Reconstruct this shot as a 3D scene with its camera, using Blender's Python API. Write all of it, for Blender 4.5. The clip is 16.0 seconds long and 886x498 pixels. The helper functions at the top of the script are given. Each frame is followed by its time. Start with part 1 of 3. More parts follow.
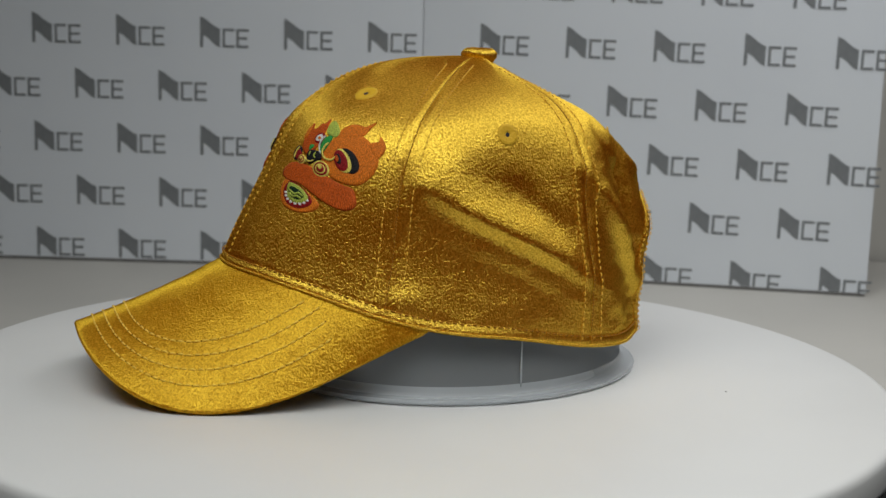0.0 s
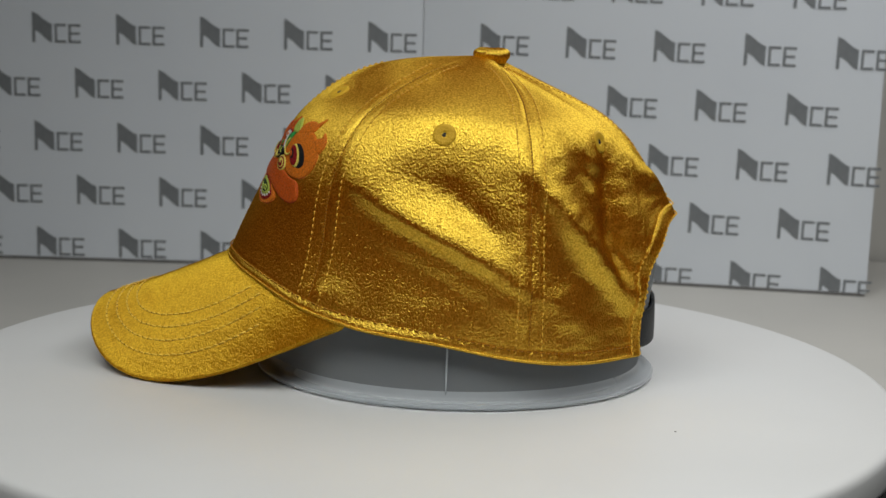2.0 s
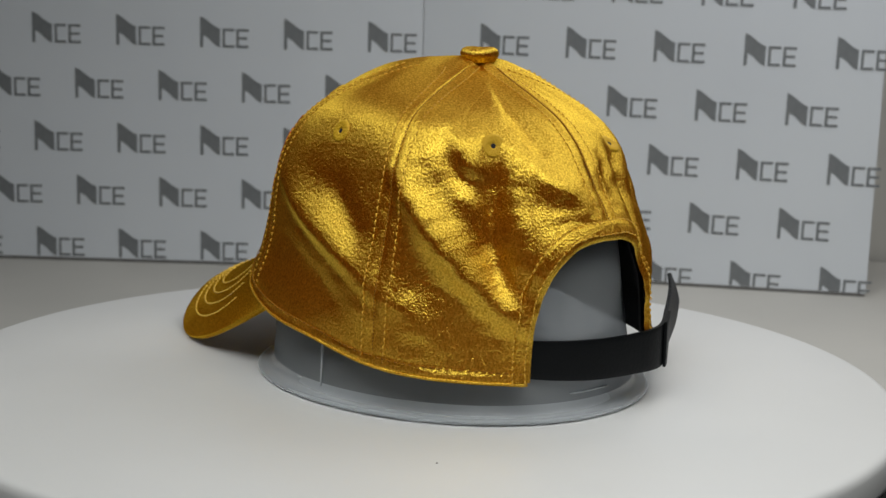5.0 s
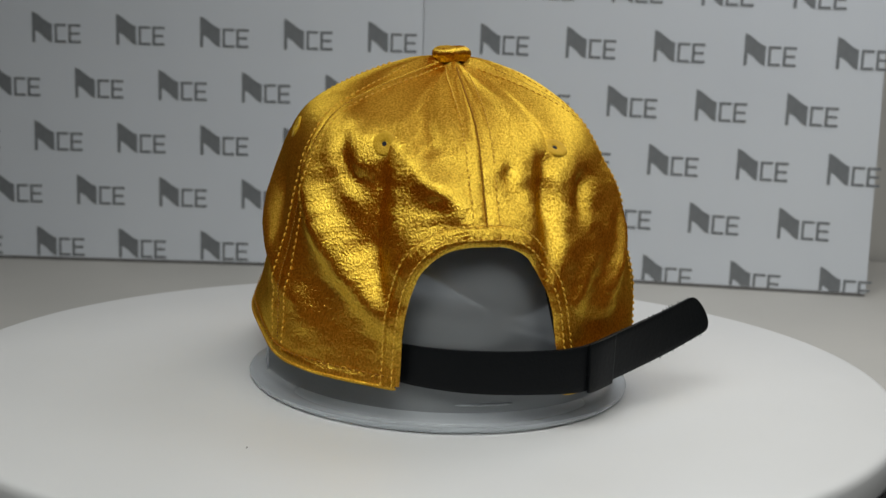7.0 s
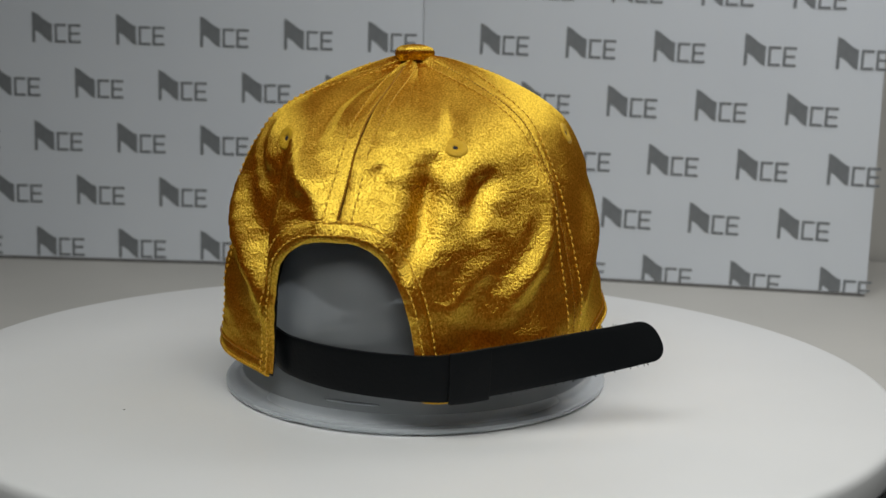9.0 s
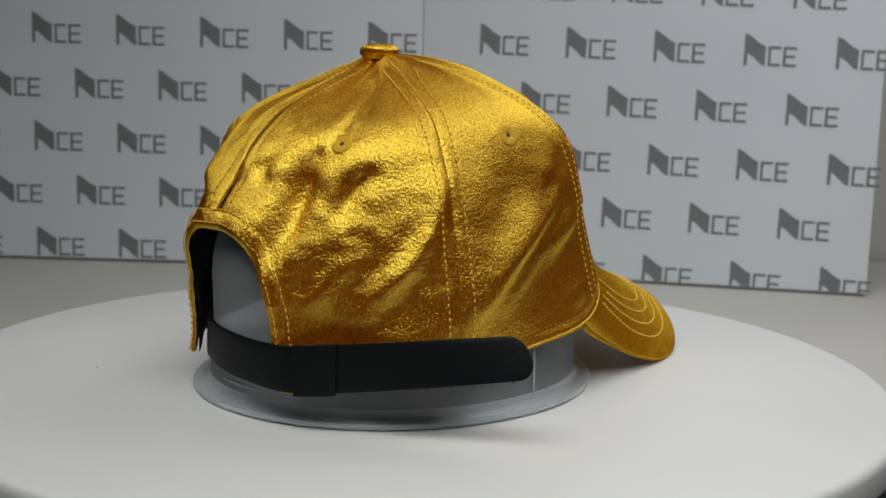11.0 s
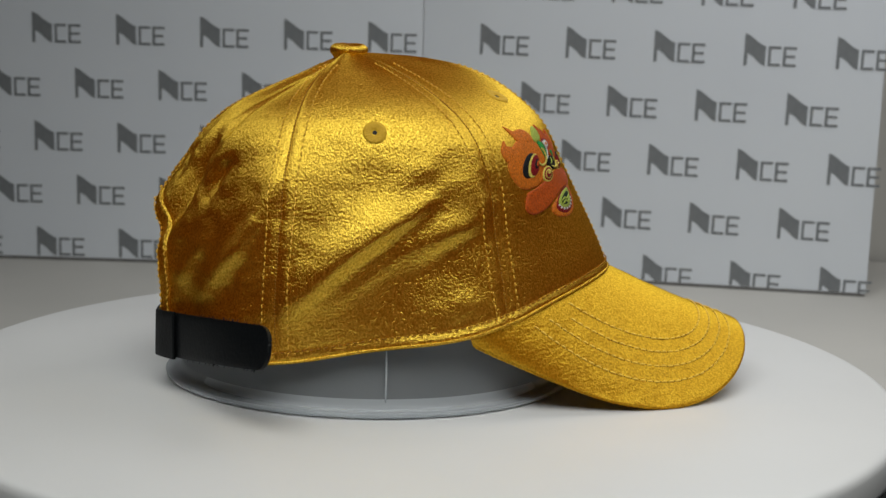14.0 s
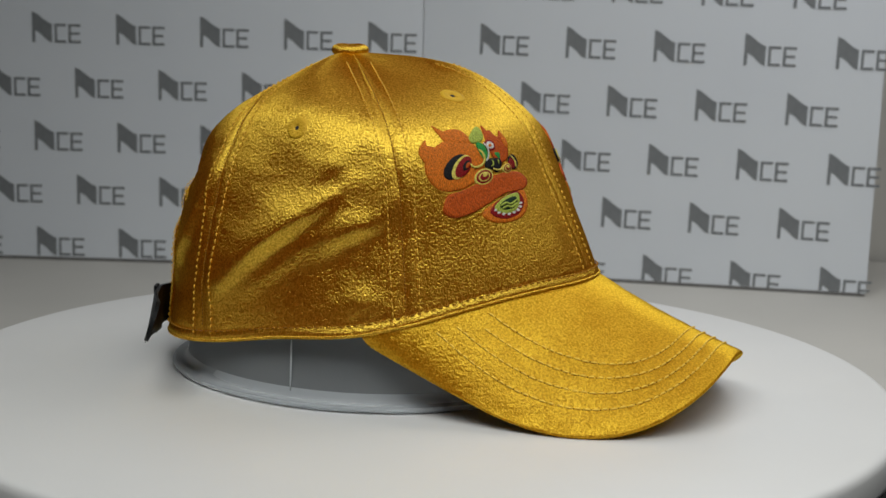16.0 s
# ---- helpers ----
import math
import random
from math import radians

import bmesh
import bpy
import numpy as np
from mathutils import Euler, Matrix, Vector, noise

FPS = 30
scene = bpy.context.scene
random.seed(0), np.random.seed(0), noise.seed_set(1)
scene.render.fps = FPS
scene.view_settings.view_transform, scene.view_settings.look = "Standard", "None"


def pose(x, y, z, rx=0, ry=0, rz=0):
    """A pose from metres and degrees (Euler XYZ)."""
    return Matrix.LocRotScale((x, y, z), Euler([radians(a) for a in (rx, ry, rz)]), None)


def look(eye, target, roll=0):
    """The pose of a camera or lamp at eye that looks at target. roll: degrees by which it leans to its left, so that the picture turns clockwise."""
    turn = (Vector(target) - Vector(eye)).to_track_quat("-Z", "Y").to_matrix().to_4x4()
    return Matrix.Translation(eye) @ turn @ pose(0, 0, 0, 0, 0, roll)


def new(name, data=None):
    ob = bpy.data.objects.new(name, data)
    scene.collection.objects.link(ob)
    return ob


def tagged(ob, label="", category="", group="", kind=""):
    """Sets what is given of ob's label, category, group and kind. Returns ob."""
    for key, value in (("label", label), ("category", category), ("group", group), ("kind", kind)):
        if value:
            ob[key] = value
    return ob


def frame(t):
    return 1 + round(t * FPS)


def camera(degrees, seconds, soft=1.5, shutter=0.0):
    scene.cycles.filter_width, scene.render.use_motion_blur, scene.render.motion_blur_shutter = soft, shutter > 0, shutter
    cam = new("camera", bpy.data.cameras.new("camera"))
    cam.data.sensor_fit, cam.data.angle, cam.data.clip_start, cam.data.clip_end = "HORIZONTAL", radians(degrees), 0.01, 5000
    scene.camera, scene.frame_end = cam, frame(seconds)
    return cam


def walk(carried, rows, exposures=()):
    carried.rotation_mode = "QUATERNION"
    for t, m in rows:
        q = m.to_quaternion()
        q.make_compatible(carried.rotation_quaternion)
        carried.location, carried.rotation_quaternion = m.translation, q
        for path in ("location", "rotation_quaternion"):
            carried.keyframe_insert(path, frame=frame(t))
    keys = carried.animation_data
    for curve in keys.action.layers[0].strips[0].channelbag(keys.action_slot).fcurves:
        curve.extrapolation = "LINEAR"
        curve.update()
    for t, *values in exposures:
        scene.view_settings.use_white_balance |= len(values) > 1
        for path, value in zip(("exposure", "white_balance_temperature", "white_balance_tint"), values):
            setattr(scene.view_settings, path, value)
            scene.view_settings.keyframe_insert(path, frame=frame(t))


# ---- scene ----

# ================= camera: it stands still =================
EYE = Vector((0.0, -0.5731, 0.1465))
YAW, PITCH = radians(1.338), radians(-8.908)
AIM = EYE + Vector((math.sin(YAW) * math.cos(PITCH), math.cos(YAW) * math.cos(PITCH), math.sin(PITCH)))
cam = camera(40.24, 16.0, soft=1.5)
cam.data.dof.use_dof, cam.data.dof.focus_distance, cam.data.dof.aperture_fstop = True, 0.52, 18.0
walk(cam, [(0.0, look(EYE, AIM, 1.655)), (16.0, look(EYE, AIM, 1.655))])
scene.view_settings.exposure = 0.0

# ================= light =================
world = bpy.data.worlds.new("room_world")
scene.world = world
world.use_nodes = True
world.node_tree.nodes["Background"].inputs[0].default_value = (0.75, 0.85, 1.0, 1)
world.node_tree.nodes["Background"].inputs[1].default_value = 0.05


def area_lamp(name, eye, target, sx, sy, watts, colour=(1, 1, 1), spread=180):
    data = bpy.data.lights.new(name, "AREA")
    data.shape, data.size, data.size_y, data.energy, data.color = "RECTANGLE", sx, sy, watts, colour
    data.spread = radians(spread)
    ob = new(name, data)
    ob.matrix_world = look(eye, target)
    return ob


area_lamp("softbox_lamp", (0.12, -0.56, 0.74), (0.26, -0.12, 0.0), 1.20, 0.42, 3.2, (0.975, 1.0, 0.97), 110)
area_lamp("side_lamp", (0.36, 0.20, 0.58), (0.29, 0.09, 0.0), 0.40, 0.40, 1.4, (0.98, 0.99, 1.0))


# ================= materials =================
def material(name, base=(0.5, 0.5, 0.5), rough=0.5, metal=0.0, **inputs):
    m = bpy.data.materials.new(name)
    m.use_nodes = True
    b = m.node_tree.nodes["Principled BSDF"]
    b.inputs["Base Color"].default_value = (*base, 1)
    b.inputs["Roughness"].default_value = rough
    b.inputs["Metallic"].default_value = metal
    for k, v in inputs.items():
        b.inputs[k.replace("_", " ")].default_value = v
    return m


def noise_node(m, scale, detail=4.0, stretch=(1, 1, 1)):
    nt = m.node_tree
    tc = nt.nodes.new("ShaderNodeTexCoord")
    mp = nt.nodes.new("ShaderNodeMapping")
    mp.inputs["Scale"].default_value = stretch
    n = nt.nodes.new("ShaderNodeTexNoise")
    n.inputs["Scale"].default_value, n.inputs["Detail"].default_value = scale, detail
    nt.links.new(tc.outputs["Object"], mp.inputs["Vector"])
    nt.links.new(mp.outputs["Vector"], n.inputs["Vector"])
    return n.outputs["Fac"]


def ramp_colour(m, fac, stops, target="Base Color"):
    nt = m.node_tree
    r = nt.nodes.new("ShaderNodeValToRGB")
    e = r.color_ramp.elements
    while len(e) < len(stops):
        e.new(0.5)
    for k, (pos, col) in enumerate(stops):
        e[k].position, e[k].color = pos, (*col, 1)
    nt.links.new(fac, r.inputs["Fac"])
    nt.links.new(r.outputs["Color"], nt.nodes["Principled BSDF"].inputs[target])


def ramp_value(m, fac, lo, hi, target="Roughness"):
    nt = m.node_tree
    r = nt.nodes.new("ShaderNodeMapRange")
    r.inputs["From Min"].default_value, r.inputs["From Max"].default_value = 0.3, 0.7
    r.inputs["To Min"].default_value, r.inputs["To Max"].default_value = lo, hi
    nt.links.new(fac, r.inputs["Value"])
    nt.links.new(r.outputs["Result"], nt.nodes["Principled BSDF"].inputs[target])


def bump(m, facs, distance=0.001):
    """facs: (height, strength) pairs, chained."""
    nt, last = m.node_tree, None
    for fac, strength in facs:
        b = nt.nodes.new("ShaderNodeBump")
        b.inputs["Strength"].default_value, b.inputs["Distance"].default_value = strength, distance
        nt.links.new(fac, b.inputs["Height"])
        if last:
            nt.links.new(last, b.inputs["Normal"])
        last = b.outputs["Normal"]
    nt.links.new(last, nt.nodes["Principled BSDF"].inputs["Normal"])


def satin_material(name, body, shine, grain, crinkle, rough, gloss, depth):
    """Woven satin: a dull body under coloured threads that shine without a white edge."""
    m = bpy.data.materials.new(name)
    m.use_nodes = True
    nt = m.node_tree
    nt.nodes.remove(nt.nodes["Principled BSDF"])
    dull, shiny, mix = nt.nodes.new("ShaderNodeBsdfDiffuse"), nt.nodes.new("ShaderNodeBsdfAnisotropic"), nt.nodes.new("ShaderNodeMixShader")
    shiny.inputs["Color"].default_value = (*shine, 1)
    # the floats run up the cloth, so the sheen spreads sideways
    surface, across = nt.nodes.new("ShaderNodeNewGeometry"), nt.nodes.new("ShaderNodeVectorMath")
    across.operation, across.inputs[0].default_value = "CROSS_PRODUCT", (0, 0, 1)
    nt.links.new(surface.outputs["Normal"], across.inputs[1])
    nt.links.new(across.outputs[0], shiny.inputs["Tangent"])
    shiny.inputs["Anisotropy"].default_value = -0.7
    facing, steep, share = nt.nodes.new("ShaderNodeLayerWeight"), nt.nodes.new("ShaderNodeMath"), nt.nodes.new("ShaderNodeMapRange")
    facing.inputs["Blend"].default_value = 0.5
    steep.operation, steep.inputs[1].default_value = "POWER", 4.0
    share.inputs["To Min"].default_value, share.inputs["To Max"].default_value = gloss, 0.80
    nt.links.new(facing.outputs["Facing"], steep.inputs[0])
    nt.links.new(steep.outputs[0], share.inputs["Value"])
    nt.links.new(share.outputs["Result"], mix.inputs[0])
    nt.links.new(dull.outputs[0], mix.inputs[1])
    nt.links.new(shiny.outputs[0], mix.inputs[2])
    nt.links.new(mix.outputs[0], nt.nodes["Material Output"].inputs["Surface"])
    fine, mid, big = noise_node(m, 1250, 3, (1, 1, 0.8)), noise_node(m, 340, 5, (1, 1, 1.6)), noise_node(m, 70, 3)
    ramp = nt.nodes.new("ShaderNodeValToRGB")
    ramp.color_ramp.elements[0].position, ramp.color_ramp.elements[0].color = 0.3, (*[c * 0.7 for c in body], 1)
    ramp.color_ramp.elements[1].position, ramp.color_ramp.elements[1].color = 0.7, (*[c * 1.15 for c in body], 1)
    nt.links.new(fine, ramp.inputs["Fac"])
    glint = nt.nodes.new("ShaderNodeValToRGB")     # threads that lie flat shine, those that dip stay dull
    glint.color_ramp.elements[0].position, glint.color_ramp.elements[0].color = 0.36, (*[c * k for c, k in zip(shine, (0.62, 0.54, 0.35))], 1)
    glint.color_ramp.elements[1].position, glint.color_ramp.elements[1].color = 0.64, (*shine, 1)
    nt.links.new(fine, glint.inputs["Fac"])
    nt.links.new(glint.outputs["Color"], shiny.inputs["Color"])
    nt.links.new(ramp.outputs["Color"], dull.inputs["Color"])
    rr = nt.nodes.new("ShaderNodeMapRange")
    rr.inputs["From Min"].default_value, rr.inputs["From Max"].default_value = 0.3, 0.7
    rr.inputs["To Min"].default_value, rr.inputs["To Max"].default_value = rough - 0.04, rough + 0.06
    nt.links.new(big, rr.inputs["Value"])
    nt.links.new(rr.outputs["Result"], shiny.inputs["Roughness"])
    last = None
    for height, strength, distance in ((mid, crinkle, 0.0005), (fine, grain, depth)):
        b = nt.nodes.new("ShaderNodeBump")
        b.inputs["Strength"].default_value, b.inputs["Distance"].default_value = strength, distance
        nt.links.new(height, b.inputs["Height"])
        if last:
            nt.links.new(last, b.inputs["Normal"])
        last = b.outputs["Normal"]
    nt.links.new(last, dull.inputs["Normal"])
    nt.links.new(last, shiny.inputs["Normal"])
    return m


satin = satin_material("gold_satin", (0.56, 0.120, 0.004), (0.98, 0.74, 0.10), 1.0, 0.36, 0.335, 0.69, 0.00042)
satin_brim = satin_material("gold_satin_brim", (0.52, 0.175, 0.005), (1.0, 0.74, 0.075), 1.0, 0.6, 0.42, 0.46, 0.00036)
thread_gold = material("gold_thread", (0.78, 0.46, 0.05), 0.5, 0.0, Specular_IOR_Level=0.2)
thread_brim = material("brim_thread", (0.90, 0.60, 0.09), 0.5, 0.0, Specular_IOR_Level=0.2)
thread_hole = material("needle_hole", (0.15, 0.058, 0.005), 0.8, 0.0, Specular_IOR_Level=0.1)
thread_dark = material("brown_gold_thread", (0.34, 0.15, 0.008), 0.6, 0.0, Specular_IOR_Level=0.2)
eyelet_thread = material("eyelet_thread", (0.62, 0.36, 0.022), 0.6, 0.0, Specular_IOR_Level=0.2)
bump(eyelet_thread, [(noise_node(eyelet_thread, 900, 2), 0.5)])
lining = material("dark_lining", (0.02, 0.02, 0.022), 0.9)
leather = material("black_leather", (0.0035, 0.0042, 0.005), 0.48, 0.0, Specular_IOR_Level=0.17)
bump(leather, [(noise_node(leather, 700, 4), 0.25), (noise_node(leather, 90, 2), 0.15)], 0.0006)
leather_edge = material("raw_leather_edge", (0.012, 0.013, 0.015), 0.85)


def thread(name, col):
    m = material(name, col, 0.55, 0.0, Specular_IOR_Level=0.18)
    n = noise_node(m, 2400, 2, (1, 1, 0.35))
    ramp_colour(m, n, [(0.3, tuple(c * 0.5 for c in col)), (0.7, tuple(min(1, c * 1.2) for c in col))])
    bump(m, [(n, 0.8)], 0.0006)
    return m


t_orange = thread("light_orange_thread", (0.70, 0.175, 0.012))
t_rust = thread("rust_orange_thread", (0.54, 0.088, 0.008))
t_black = thread("black_thread", (0.010, 0.010, 0.012))
t_red = thread("dark_red_thread", (0.26, 0.008, 0.010))
t_yellow = thread("yellow_thread", (0.75, 0.62, 0.12))
t_lime = thread("lime_thread", (0.42, 0.50, 0.08))
t_green = thread("green_thread", (0.03, 0.30, 0.06))
t_darkgreen = thread("dark_green_thread", (0.012, 0.035, 0.015))
t_white = thread("white_thread", (0.75, 0.72, 0.68))

frosted = bpy.data.materials.new("frosted_plastic")
frosted.use_nodes = True
fn = frosted.node_tree
fn.nodes.remove(fn.nodes["Principled BSDF"])
f_diff, f_clear, f_gloss, f_mix, f_top, f_trans, f_body = (fn.nodes.new("ShaderNode" + k) for k in ("BsdfDiffuse", "BsdfTransparent", "BsdfAnisotropic", "MixShader", "MixShader", "BsdfTranslucent", "MixShader"))
f_diff.inputs["Color"].default_value = (0.43, 0.445, 0.455, 1)
f_trans.inputs["Color"].default_value = (0.62, 0.66, 0.70, 1)
f_clear.inputs["Color"].default_value = (0.88, 0.91, 0.94, 1)
f_gloss.inputs["Color"].default_value, f_gloss.inputs["Roughness"].default_value = (0.9, 0.95, 1.0, 1), 0.25
f_body.inputs[0].default_value, f_mix.inputs[0].default_value, f_top.inputs[0].default_value = 0.42, 0.38, 0.03
for a, b, k in ((f_diff, f_body, 1), (f_trans, f_body, 2), (f_body, f_mix, 1), (f_clear, f_mix, 2), (f_mix, f_top, 1), (f_gloss, f_top, 2), (f_top, fn.nodes["Material Output"], 0)):
    fn.links.new(a.outputs[0], b.inputs[k])
clear_edge = material("glossy_plastic_edge", (0.62, 0.65, 0.68), 0.5, 0.0, Transmission_Weight=0.5, IOR=1.2, Specular_IOR_Level=0.2)

table_white = material("white_turntable_laminate", (0.78, 0.775, 0.765), 0.42)
n_t = noise_node(table_white, 9, 4)
ramp_colour(table_white, n_t, [(0.3, (0.72, 0.715, 0.71)), (0.7, (0.755, 0.75, 0.745))])
bump(table_white, [(noise_node(table_white, 600, 2), 0.05)], 0.0004)
black_plastic = material("black_plastic", (0.015, 0.015, 0.016), 0.5)
# black put into the desk's colour for the deep shade under the turntable rim
desk_black = material("desk_black", (0.012, 0.012, 0.012), 0.9)
ramp_colour(desk_black, noise_node(desk_black, 60, 4), [(0.3, (0.009, 0.009, 0.009)), (0.7, (0.018, 0.018, 0.018))])
board_white = material("white_printed_board", (0.70, 0.72, 0.75), 0.45)
n_b = noise_node(board_white, 5, 5)
ramp_colour(board_white, n_b, [(0.3, (0.64, 0.67, 0.72)), (0.7, (0.68, 0.71, 0.755))])
# dark grey that holds the shadow below the boards
board_edge_shade = material("shaded_board_edge", (0.16, 0.155, 0.15), 0.8)
logo_grey = material("grey_print", (0.18, 0.19, 0.20), 0.5)
ramp_colour(logo_grey, noise_node(logo_grey, 120, 3), [(0.3, (0.165, 0.175, 0.185)), (0.7, (0.20, 0.21, 0.22))])
wall_paint = material("grey_beige_paint", (0.56, 0.54, 0.50), 0.85)
n_w = noise_node(wall_paint, 6, 5)
ramp_colour(wall_paint, n_w, [(0.3, (0.53, 0.51, 0.475)), (0.7, (0.585, 0.565, 0.525))])
bump(wall_paint, [(noise_node(wall_paint, 300, 3), 0.1)], 0.0006)
desk_white = material("grey_beige_desktop", (0.52, 0.50, 0.47), 0.7)
ramp_colour(desk_white, noise_node(desk_white, 7, 5), [(0.3, (0.50, 0.485, 0.455)), (0.7, (0.545, 0.525, 0.49))])
# dark tone of the unseen room, sets how much the satin mirrors
room_paint = material("grey_room_paint", (0.085, 0.085, 0.09), 0.9)
ramp_colour(room_paint, noise_node(room_paint, 4, 3), [(0.3, (0.075, 0.075, 0.08)), (0.7, (0.095, 0.095, 0.10))])
speck_mat = material("dark_dust", (0.08, 0.07, 0.06), 0.9)


# ================= mesh helpers =================
def link_mesh(name, me, mat, parent=None, label="", smooth=True):
    ob = new(name, me)
    if mat and not me.materials:
        me.materials.append(mat)
    if smooth:
        me.polygons.foreach_set("use_smooth", [True] * len(me.polygons))
    ob.parent = parent
    if label:
        ob["label"] = label
    return ob


def pydata(name, verts, faces, mat, parent=None, label="", smooth=True):
    me = bpy.data.meshes.new(name)
    me.from_pydata([tuple(v) for v in verts], [], faces)
    me.update()
    return link_mesh(name, me, mat, parent, label, smooth)


def part(name, bm, mat, parent=None, label="", smooth=True):
    me = bpy.data.meshes.new(name)
    bm.to_mesh(me)
    bm.free()
    return link_mesh(name, me, mat, parent, label, smooth)


def grid_faces(nu, nv, closed=False, start=0):
    out = []
    for i in range(nu if closed else nu - 1):
        for j in range(nv - 1):
            a, b = i * nv + j, ((i + 1) % nu) * nv + j
            out.append((start + a, start + b, start + b + 1, start + a + 1))
    return out


def lathe(name, profile, mat, parent=None, n=96, label="", sx=1.0, sy=1.0):
    """Spin (r, z) points about z; open profile."""
    verts = [(r * sx * math.cos(2 * math.pi * i / n), r * sy * math.sin(2 * math.pi * i / n), z) for i in range(n) for r, z in profile]
    return pydata(name, verts, grid_faces(n, len(profile), True), mat, parent, label)


def box_bm(bm, x0, x1, y0, y1, z0, z1):
    r = bmesh.ops.create_cube(bm, size=1, matrix=Matrix.LocRotScale(((x0 + x1) / 2, (y0 + y1) / 2, (z0 + z1) / 2), None, (x1 - x0, y1 - y0, z1 - z0)))
    return r["verts"]


def box(name, x0, x1, y0, y1, z0, z1, mat, parent=None, bevel=0.0, label=""):
    bm = bmesh.new()
    box_bm(bm, x0, x1, y0, y1, z0, z1)
    if bevel:
        bmesh.ops.bevel(bm, geom=bm.edges[:], offset=bevel, segments=2, affect="EDGES")
    return part(name, bm, mat, parent, label, smooth=False)


# ================= the room =================
DESK_Z = -0.0378
tagged(box("wall_back", -1.3, 1.3, 0.60, 0.66, -0.75, 0.50, wall_paint), "grey-beige painted low wall behind the printed boards", "wall", kind="structure")
# unseen box added round the set to hold fill light and reflections low
for name, dims in (("wall_north", (-2.0, 2.0, 1.8, 1.9)), ("wall_south", (-2.0, 2.0, -2.1, -2.0)), ("wall_west", (-2.1, -2.0, -2.1, 1.9)), ("wall_east", (2.0, 2.1, -2.1, 1.9))):
    tagged(box(name, *dims, -0.75, 1.75, room_paint), "unseen dark grey wall, added to keep the satin's reflections dark", "wall", kind="structure")
tagged(box("ceiling", -2.1, 2.1, -2.1, 1.9, 1.75, 1.85, room_paint), "unseen dark grey ceiling, added to close the dim room", "ceiling", kind="structure")
tagged(box("floor", -2.1, 2.1, -2.1, 1.9, -0.85, -0.75, room_paint), "unseen dark grey floor, added to close the dim room", "floor", kind="structure")

# ---- table under the turntable
desk = new("desk")
desk.location = (0, 0, -0.75)
tagged(desk, "desk under the turntable, coloured black for the dark below its rim", "desk")
# blackened so that the gap below the disc stays dark
box("desktop", -0.95, 0.95, -0.45, 0.595, 0.672, 0.7112, desk_black, desk, 0.002)
for sx in (-0.82, 0.82):
    for sy in (-0.39, 0.40):
        box("leg", sx - 0.025, sx + 0.025, sy - 0.025, sy + 0.025, 0.0, 0.672, black_plastic, desk, 0.003)


# added light sheet, stands for the beige desktop that the boards rest on
tagged(box("desktop_back", -0.93, 0.93, 0.03, 0.59, -0.0386, DESK_Z, desk_white), "light grey-beige sheet added as the visible back of the desktop", "paper")

# ---- printed boards with a repeated mark
def mark_mesh(cut=None, left=None, right=None):
    """A waving flag, a square bracket and three bars, 40 x 26 mm; x to the right, z up."""
    bm = bmesh.new()

    def poly(pts):
        bm.faces.new([bm.verts.new((x, 0, z)) for x, z in pts])

    def wave(x0, x1, z0, z1, k):
        return [(x0 + (x1 - x0) * i / 8, z0 + (z1 - z0) * (3 * (i / 8) ** 2 - 2 * (i / 8) ** 3) * k + (z1 - z0) * (i / 8) * (1 - k)) for i in range(9)]

    # flag: stem and swelling sheet, cut in strips so that each is convex
    top, low = wave(0.0, 17.0, 26.0, 16.0, 0.7), wave(3.0, 17.0, 10.0, 0.0, 0.75)
    poly([(0, 0), (2.6, 0), (2.6, 24.9), (0, 26)])
    for i in range(8):
        x0, x1 = 2.6 + 14.4 * i / 8, 2.6 + 14.4 * (i + 1) / 8

        def at(c, x):
            for (xa, za), (xb, zb) in zip(c, c[1:]):
                if x <= xb:
                    return za + (zb - za) * max(0, (x - xa)) / (xb - xa)
            return c[-1][1]
        poly([(x0, at(low, x0)), (x1, at(low, x1)), (x1, at(top, x1)), (x0, at(top, x0))])
    for x0, x1, z0, z1 in ((19.2, 21.3, 0.2, 16.2), (21.3, 29.2, 14.1, 16.2), (21.3, 29.2, 0.2, 2.3), (31.0, 33.2, 0.2, 16.2), (33.2, 41.5, 14.1, 16.2), (33.2, 40.6, 7.3, 9.3), (33.2, 41.5, 0.2, 2.3)):
        poly([(x0, z0), (x1, z0), (x1, z1), (x0, z1)])
    for v in bm.verts:
        v.co = Vector(((v.co.x - 20.5) * 0.001, 0, (v.co.z - 13) * 0.001))
    if cut is not None:
        bmesh.ops.bisect_plane(bm, geom=bm.verts[:] + bm.edges[:] + bm.faces[:], plane_co=(0, 0, cut), plane_no=(0, 0, -1), clear_outer=True)
    for edge, way in ((left, -1), (right, 1)):
        if edge is not None:
            bmesh.ops.bisect_plane(bm, geom=bm.verts[:] + bm.edges[:] + bm.faces[:], plane_co=(edge, 0, 0), plane_no=(way, 0, 0), clear_outer=True)
    bmesh.ops.recalc_face_normals(bm, faces=bm.faces[:])
    me = bpy.data.meshes.new("printed_mark")
    bm.to_mesh(me)
    bm.free()
    me.materials.append(logo_grey)
    return me


